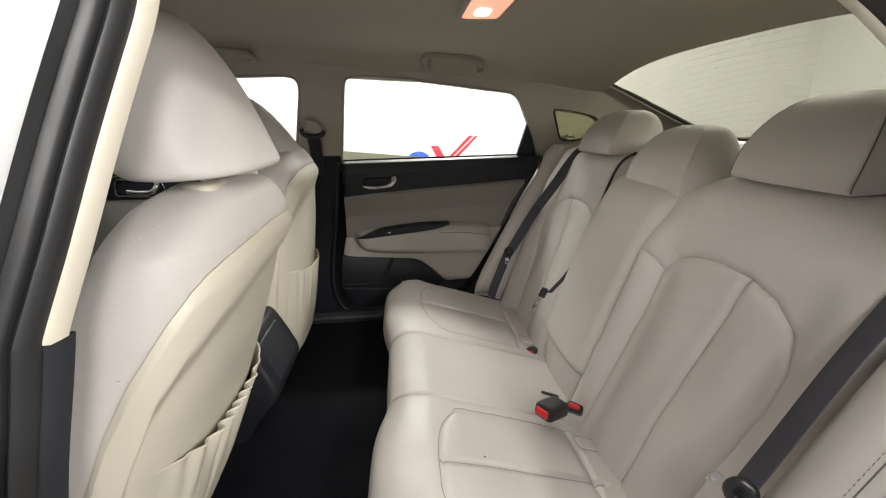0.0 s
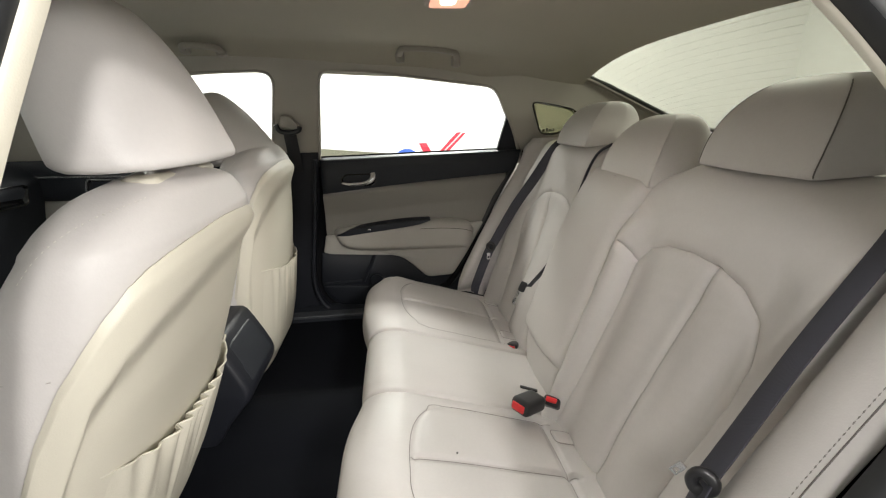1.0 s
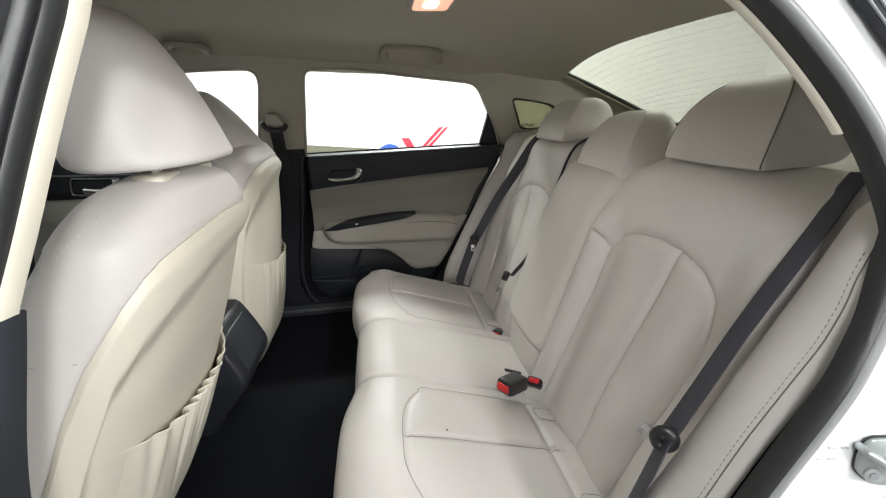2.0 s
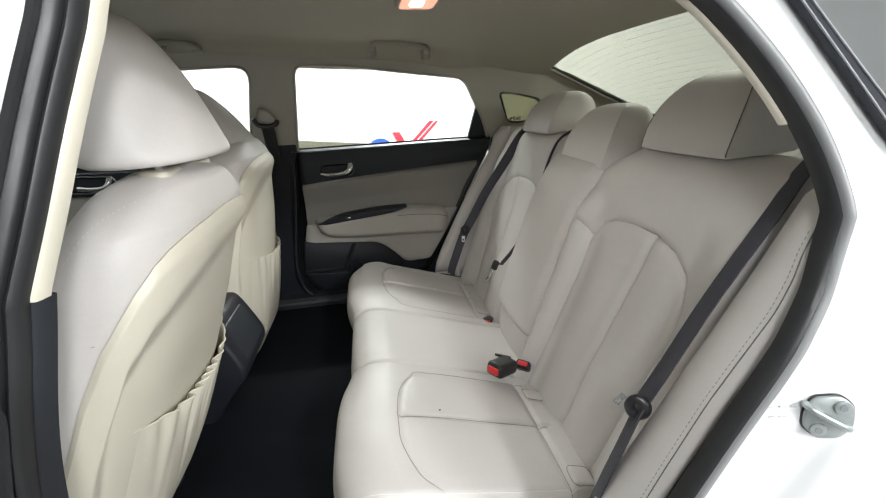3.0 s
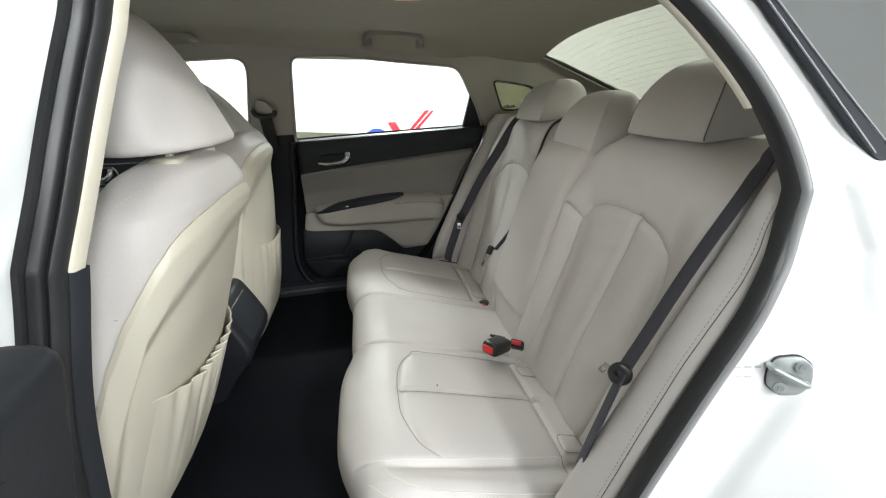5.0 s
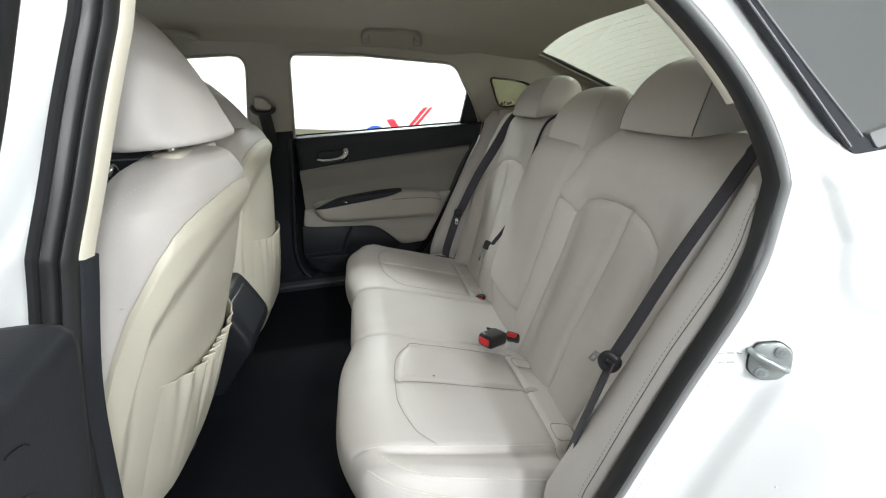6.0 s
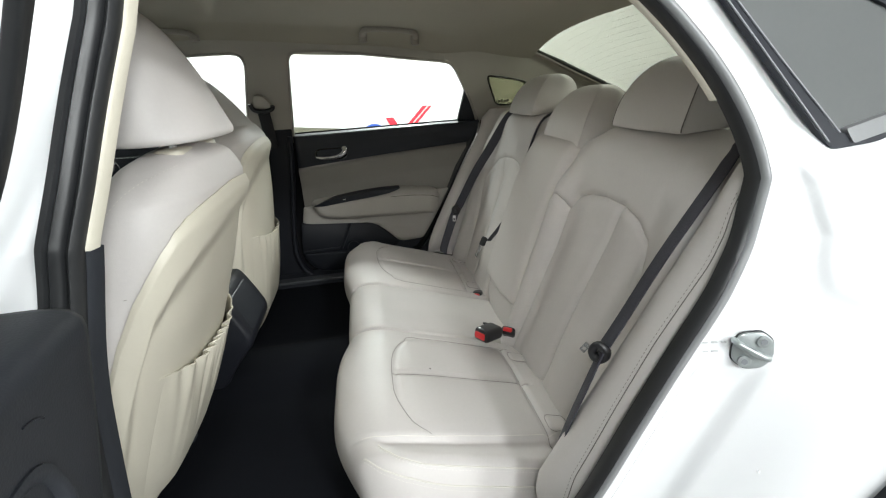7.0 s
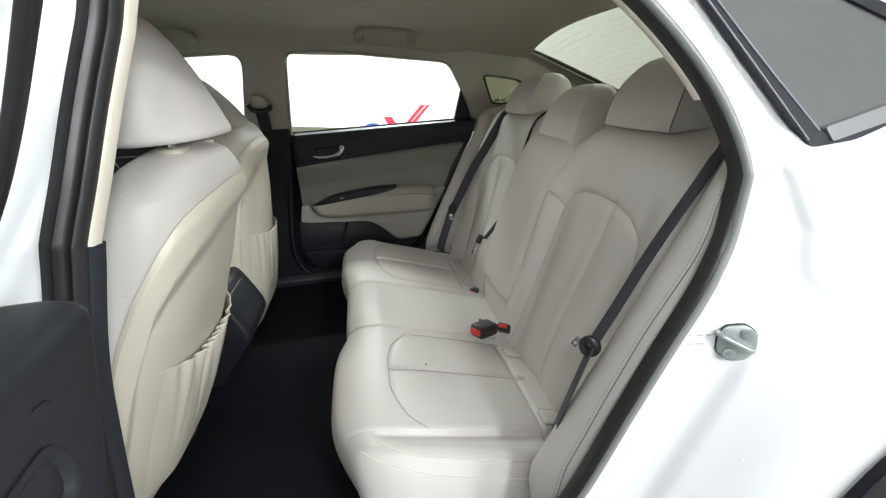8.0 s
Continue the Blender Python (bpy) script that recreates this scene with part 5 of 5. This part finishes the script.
def shell_top(u):
    return np.interp(np.abs(u), [0, 0.24, 0.50, 0.64, 0.75, 0.83, 0.89, 0.93, 0.963, 0.985, 1.0], [0.992, 0.990, 0.985, 0.979, 0.970, 0.956, 0.931, 0.902, 0.868, 0.81, 0.66])


def crease(u):
    """Height of the fold between the shell's raised rim and its hollow middle."""
    return np.interp(u, [-0.97, -0.93, -0.89, -0.79, -0.61, -0.24, 0.15, 0.6, 0.9], [0.62, 0.74, 0.825, 0.868, 0.900, 0.926, 0.937, 0.942, 0.938])


seat = thing("front_seat", "cream leather front seat with a hard back shell and gathered pocket", "front seat", "front seats")
seat.location = (0, -0.372, 0)
rings = []
for z in np.concatenate([np.linspace(0.36, 0.98, 40), np.linspace(0.985, 1.062, 16)]):
    x, w, t = seat_back(z)
    a = np.linspace(0, 2 * np.pi, 72, endpoint=False)
    c, s = np.cos(a), np.sin(a)
    yx = np.sign(c) * np.abs(c) ** (2 / 3.2) * w
    xx = np.where(s > 0, np.abs(s) ** (2 / 2.2) * t * 0.62, -np.abs(s) ** (2 / 3.0) * (t * 0.38 + (0.04 + 0.06 * np.abs(c) ** 2) * sstep(1.0, 0.75, z)))
    uu = np.clip(yx / w, -1, 1)
    xx = xx - 0.026 * (s > 0) * sstep(-0.03, 0.01, crease(uu) - z) * sstep(0.99, 0.94, uu) * sstep(-0.985, -0.92, uu)
    rings.append(np.stack([x - t * 0.62 + xx, yx, z + 0 * a], 1))
part("backrest", loft("b", rings, 80), LEATHER, seat, "cream leather backrest")


us = 0.998 * np.sin(np.linspace(-math.pi / 2, math.pi / 2, 150))
grid = []
for v in np.linspace(0, 1, 120):
    row = []
    for u in us:
        z = 0.375 + (shell_top(u) - 0.375) * v
        recess = 0.016 * float(sstep(-0.022, 0.040, crease(u) - z)) * float(sstep(0.98, 0.90, u)) * float(sstep(-0.965, -0.89, u))
        edge = 0.006 * min(1.0, (1 - v) / 0.03) + 0.001
        row.append(rear_face(z, u, 0.003 + edge - recess))
    grid.append(row)
part("back_shell", sheet("s", grid, smooth=70, thick=-0.004), SHELL, seat, "cream hard plastic back shell")

# gathered pocket
pk = []
for v in np.linspace(0, 1, 90):
    row = []
    for u in np.linspace(-0.80, 0.93, 260):
        q = (u + 0.80) / 1.73
        top = 0.716 - 0.042 * q - 0.030 * math.sin(math.pi * q) + 0.0028 * math.sin(q * 75 + 1.6 * math.sin(q * 13)) * (0.6 + 0.4 * math.sin(q * 31)) * math.exp(-((q - 0.42) / 0.25) ** 4)
        low = 0.40 + 0.03 * abs(2 * q - 1) ** 4
        z = low + (top - low) * v
        fold = 0.0080 * math.sin(q * 75 + 1.6 * math.sin(q * 13)) * v ** (4.5 + 2.5 * math.sin(q * 31)) * math.exp(-((q - 0.45) / 0.32) ** 4)
        bulge = 0.006 * math.sin(math.pi * min(v * 0.9 + 0.05, 1)) * math.sin(math.pi * np.clip(q, 0.0, 1)) ** 0.5
        row.append(rear_face(z, u, -0.009 + 0.015 * min(1.0, q / 0.22, (1 - q) / 0.05, v / 0.08) + bulge + fold))
    pk.append(row)
pocket = part("seat_pocket", sheet("k", pk, smooth=80, thick=-0.002), POCKET, seat, "gathered cream vinyl map pocket")
part("hem", sweep("h", np.array(pk[-1]) + np.array([0.0008, 0, 0.001]), circle(0.0018, 6)), POCKET, pocket)
part("hem", sweep("h", spline([rear_face(0.41, 0.80, 0.012), rear_face(0.5, 0.86, 0.014), rear_face(0.6, 0.88, 0.014), rear_face(0.68, 0.90, 0.012)], 40), circle(0.0025, 6), (1, 0, 0)), POCKET, pocket)
part("side_seam", sweep("s", np.array([(-0.272, -0.2395, 0.8785), (-0.28, -0.2418, 0.879), (-0.294, -0.2455, 0.8815), (-0.33, -0.2470, 0.884)]), circle(0.0007, 6)), DOOR_BEIGE, seat)
tp = [(-0.283, 0.229, 0.978), (-0.271, 0.2205, 0.9965), (-0.256, 0.2045, 1.014), (-0.2385, 0.1815, 1.0275), (-0.223, 0.160, 1.0345), (-0.212, 0.138, 1.039), (-0.2065, 0.11, 1.0425), (-0.203, 0.05, 1.046)]
tp = [(x + 0.001, -y, z) for x, y, z in tp] + [(x + 0.001, y, z) for x, y, z in tp[::-1]]
stitches("stitching", spline(tp, 160), seat, (0, 0, 1), 0.004, 0.003, 0.0006)

# front cushion, side cover and rails
cu = []
for x, z0, z1, w in ((-0.93, 0.40, 0.50, 0.235), (-0.88, 0.36, 0.545, 0.25), (-0.70, 0.35, 0.53, 0.252), (-0.55, 0.35, 0.50, 0.25), (-0.47, 0.38, 0.48, 0.24)):
    cu.append([(x, u, (z0 + z1) / 2 + v) for u, v in rounded(2 * w, z1 - z0, 0.05, 6)])
part("cushion", loft("c", cu, 70), LEATHER, seat, "cream leather seat cushion")
for dy in (-0.2, 0.2):
    part("seat_rail", box("r", (0.5, 0.045, 0.045), 0.006, pose(-0.72, dy, 0.325)), BLACK_PLASTIC, seat)
part("rail_cover", box("r", (0.05, 0.035, 0.03), 0.006, pose(-0.462, 0.125, 0.318)), BLACK_PLASTIC, seat)

# headrest: the rear face leans forward towards the top
hr = []
for t in np.concatenate([[0, 0.008, 0.025, 0.05], np.linspace(0.09, 0.90, 24), [0.94, 0.97, 0.99, 1.0]]):
    f = math.sqrt(max(1 - ((0.07 - t) / 0.07) ** 2, 0.0)) if t < 0.07 else 1.0
    g = 1.0 if t < 0.25 else math.sqrt(max(1 - ((t - 0.25) / 0.75) ** 2.3, 0.0))
    hw = (0.150 - 0.03 * t) * (0.90 + 0.10 * f) * (0.25 + 0.75 * g)
    dp = (0.175 - 0.03 * t) * (0.8 + 0.2 * f) * (0.25 + 0.75 * g)
    a = np.linspace(0, 2 * np.pi, 56, endpoint=False)
    c, s_ = np.cos(a), np.sin(a)
    yx = np.sign(c) * np.abs(c) ** (2 / 2.5) * hw
    xx = np.sign(s_) * np.abs(s_) ** (2 / 2.2) * dp / 2
    hr.append(np.stack([-0.158 - 0.075 * t - 0.035 * (1 - g) - dp / 2 - 0.01 * (1 - f) + xx, yx, 1.070 + 0.203 * t + 0.02 * xx * (1 - t)], 1))
part("headrest", loft("h", hr, 80), LEATHER, seat, "domed cream leather headrest")
for dy in (-0.062, 0.062):
    part("post", sweep("p", np.array([(-0.235, dy, 1.02), (-0.228, dy, 1.085)]), circle(0.0065, 12), (1, 0, 0)), CHROME, seat, "chrome headrest post")
    part("post_guide", pillow("g", soften([(-0.022, -0.034), (0.022, -0.034), (0.022, 0.034), (-0.022, 0.034)], 0.018), [(0, -0.010), (0, 0.004), (0.004, 0.007)], lambda u, v, d: (-0.232 + u, dy + v, 1.054 + d)), SHELL, seat, "cream post guide")
far_seat = copy_thing(seat, pose(-0.298, 0.374, 0.62, 0, -9.5, 0) @ pose(0.28, 0, -0.62) @ pose(-0.23, 0, 0.80, 0, -4, 0) @ pose(0.23, 0, -0.80))

for o in far_seat.children:
    if o.name.startswith("headrest"):
        o.location = (-0.024, 0, -0.045)


# ---- belts and buckles ----
def belt(name, label, pts, across, wide=0.047):
    b = thing(name, label, "seat belt", "rear seat belts")
    part("webbing", ribbon("w", spline(pts, 60), across, wide, 0.0025), WEBBING, b)
    return b


def knot(b, at, m, metal_at, size=0.6):
    """Belt tongue with its plastic grip."""
    loop = spline([(-0.016, 0, 0.008), (-0.008, 0, 0.018), (0.008, 0, 0.018), (0.017, 0, 0.004), (0.014, 0, -0.013), (0.0, 0, -0.019), (-0.014, 0, -0.009)], 40, True)
    mm = Matrix.Translation(at) @ m @ Matrix.Scale(0.70, 4)
    part("tongue_grip", sweep("g", np.array([mm @ Vector(p) for p in loop]), circle(0.0082, 12, 0.8), (0, 1, 0), True), BELT_PLASTIC, b, "black plastic tongue grip")
    blade = plate("t", soften([(-0.009, 0.0), (0.009, 0.0), (0.009, 0.036), (-0.009, 0.036)], 0.003), [soften([(-0.005, 0.016), (0.005, 0.016), (0.005, 0.029), (-0.005, 0.029)], 0.002)], lambda u, v, d: tuple(Matrix.Translation(metal_at) @ m @ Vector((u * size, d, -v * size))), 0.003)
    part("tongue", blade, CHROME, b, "chrome belt tongue")


nb = belt("seat_belt_near", "charcoal webbing belt hanging beside the backrest", [(0.700, -0.600, 1.035), (0.665, -0.612, 1.012), (0.630, -0.618, 0.965), (0.545, -0.628, 0.85), (0.475, -0.638, 0.745), (0.435, -0.645, 0.69)],
          (0.2, 0.97, -0.08), 0.034)
part("webbing", ribbon("w", spline([(0.437, -0.645, 0.69), (0.405, -0.652, 0.62), (0.375, -0.655, 0.545), (0.35, -0.655, 0.46), (0.345, -0.65, 0.40)], 40), (0.35, 0.85, -0.33), 0.04, 0.003), WEBBING, nb)
knot(nb, (0.430, -0.648, 0.690), Matrix.Rotation(radians(-50), 4, "Z") @ Matrix.Rotation(radians(30), 4, "Y"), (0.425, -0.620, 0.690))
fb = belt("seat_belt_far", "charcoal webbing belt across the far backrest side", [(0.735, 0.50, 1.045), (0.69, 0.495, 1.028), (0.652, 0.492, 0.995), (0.594, 0.525, 0.888), (0.536, 0.565, 0.780), (0.473, 0.60, 0.644), (0.446, 0.61, 0.590), (0.394, 0.61, 0.452), (0.385, 0.61, 0.41)],
          (0.77, -0.35, -0.45), 0.036)
knot(fb, (0.452, 0.602, 0.612), Matrix.Rotation(radians(-12), 4, "Z"), (0.434, 0.560, 0.600), 0.75)
cb = belt("seat_belt_centre", "charcoal centre belt beside the folded armrest", [(0.72, 0.186, 1.035), (0.680, 0.185, 1.012), (0.652, 0.185, 0.965), (0.618, 0.184, 0.87), (0.585, 0.184, 0.78), (0.545, 0.186, 0.68), (0.484, 0.194, 0.60)], (0.72, 0.60, -0.35), 0.028)
part("tongue_grip", box("g", (0.022, 0.014, 0.034), 0.005, pose(0.464, 0.196, 0.600, 0, 25, 0)), BELT_PLASTIC, cb)
part("tongue", box("t", (0.004, 0.022, 0.045), 0.0015, pose(0.444, 0.199, 0.562, 0, 25, 0)), CHROME, cb, "bright belt tongue")


def buckle(label, at, turn, tilt, size=(0.075, 0.046, 0.030)):
    b = thing("belt_buckle", label, "belt buckle", "rear belt buckles")
    m = Matrix.Translation(at) @ Matrix.Rotation(radians(turn), 4, "Z") @ Matrix.Rotation(radians(tilt), 4, "Y")
    part("housing", box("h", size, size[2] * 0.32, m, 4), BELT_PLASTIC, b, "black plastic housing")
    part("red_button", box("r", (0.008, size[1] * 0.66, size[2] * 0.50), 0.0036, m @ Matrix.Translation((-size[0] / 2 - 0.0004, 0, 0.0005)), 3), RED, b, "red release button")
    return b


buckle("black belt buckle with a red button lying on the cushion", (0.368, -0.185, 0.460), 32, 10, (0.075, 0.054, 0.038))
buckle("black belt buckle with a red button lying on the cushion", (0.446, -0.150, 0.420), 50, 52, (0.07, 0.042, 0.026))
buckle("black belt buckle with a red button in its slot", (0.440, 0.200, 0.388), 60, 14, (0.05, 0.036, 0.022))
# short black strap of the centre buckle, lying on the cushion
for y0, w in ((-0.055, 0.05),):
    pk_ = thing("buckle_strap", "black buckle strap at the back of the cushion", "buckle slot")
    part("slot", box("s", (w, 0.010, 0.005), 0.0015, pose(0.412, y0, 0.404, 0, 17, -8)), BELT_PLASTIC, pk_)

# pillar belt anchor on the far side
anchor = thing("belt_anchor", "beige belt guide with dark webbing on the far pillar", "belt anchor")
part("cover", pillow("c", soften([(-0.335, 1.10), (-0.268, 1.085), (-0.266, 1.105), (-0.290, 1.14), (-0.325, 1.145)], 0.012), [(0, 0), (0, 0.02), (0.006, 0.028)], lambda u, v, d: (u, side_y(v) - d, v)), TRIM, anchor)
part("guide", sweep("g", np.array([(x, side_y(z) - 0.03, z) for x, z in spline([(-0.345, 1.112), (-0.335, 1.088), (-0.30, 1.08), (-0.268, 1.088), (-0.262, 1.10)], 30)]), circle(0.009, 8), (0, 1, 0)), BELT_PLASTIC, anchor)
part("webbing", ribbon("w", np.array([(-0.302, side_y(1.085) - 0.028, 1.085), (-0.302, side_y(1.0) - 0.024, 1.0), (-0.303, 0.715, 0.95), (-0.303, 0.735, 0.90)]), (1, 0, 0), 0.047, 0.002), BELT_WEB, anchor)


# ---- grab handles and lamp ----
def grab(x0, x1, label):
    g = thing("grab_handle", label, "grab handle", "grab handles")
    def at(x, h, d):
        yb = 0.575
        return (x, yb - d, h)
    zz = 1.357 - 0.09 * (0.5 * (x0 + x1) - 0.1) if x0 > 0 else 1.361
    s = (x1 - x0)
    q = 1.0 if x0 > 0 else 0.55
    path = spline([(x0 + 0.012, zz - 0.030 * q, 0.0), (x0 + 0.012, zz - 0.012 * q, 0.030), (x0 + 0.03, zz - 0.002, 0.044), (x0 + s / 2, zz - 0.004, 0.048), (x1 - 0.03, zz - 0.014 * q, 0.044), (x1 - 0.012, zz - 0.026 * q, 0.030), (x1 - 0.012, zz - 0.045 * q, 0.0)], 60)
    part("bar", sweep("b", np.array([at(*p) for p in path]), rounded(0.022, 0.018, 0.007, 4), (0, 0, 1)), HANDLE, g, "beige plastic bar")
    for xx, hh in ((x0 + 0.012, zz - 0.024 * q), (x1 - 0.012, zz - 0.04 * q)):
        part("foot", box("f", (0.030, 0.030, 0.030 * q + 0.006), 0.008, Matrix.Translation((xx, 0.565, hh)), 3), HANDLE, g)


grab(0.107, 0.324, "beige folding grab handle above the far rear door")
grab(-0.585, -0.450, "beige folding grab handle above the front door")

lamp = thing("dome_lamp", "lit warm dome lamp in the headliner", "dome lamp")
LZ = float(liner_z(0.215, 0.0)) - 0.012


def on_roof(u, v, d):
    return (0.212 + u, -0.075 + v, LZ - d)


part("frame", pillow("f", soften([(-0.050, -0.092), (0.050, -0.092), (0.050, 0.092), (-0.050, 0.092)], 0.014), [(0, -0.01), (0, 0.006), (0.004, 0.009), (0.008, 0.009)], on_roof), TRIM, lamp, "beige lamp frame")
part("lens", pillow("l", soften([(-0.040, -0.082), (0.040, -0.082), (0.040, 0.082), (-0.040, 0.082)], 0.010), [(0, 0.0), (0, 0.011), (0.004, 0.013)], on_roof), LAMP_LENS, lamp, "glowing warm lens")
part("bulb", pillow("b", soften([(-0.020, -0.012), (0.010, -0.012), (0.010, 0.045), (-0.020, 0.045)], 0.014), [(0, 0.012), (0, 0.0145), (0.004, 0.015)], on_roof), LAMP_BULB, lamp, "bright bulb spot")

speck = thing("crumb", "tiny dark crumb lying on the cushion", "crumb")
cp = on_cushion(np.array([0.171]), np.array([-0.348]))[0]
part("crumb", disc("c", 0.0022, 0.0015, pose(cp[0], cp[1], cp[2] + 0.001), 9, 0.0004), DARK_GAP, speck)

STAMP = surface("faint_grey_stamp", (0.50, 0.51, 0.52), 0.6, blotch=0.3, blotch_scale=120)
marks = thing("stamped_mark", "small grey stamped bars on the white doorway", "marking")
for mx, mz, w in ((0.517, 0.772, 0.008), (0.531, 0.771, 0.009), (0.545, 0.770, 0.007), (0.520, 0.757, 0.008), (0.534, 0.756, 0.010)):
    part("bar", box("b", (w, 0.012, 0.0022), 0.0003, pose(mx, -0.7642 - 0.12 * (mx - 0.517), mz, 0, 4, -8)), STAMP, marks)
drip = thing("paint_plug", "tiny white plug in the white doorway metal", "plug")
part("plug", disc("p", 0.002, 0.003, Matrix.Translation((0.571, -0.845, 0.596)) @ Matrix.Rotation(radians(75), 4, "X"), 14, 0.0008), PAINT, drip)
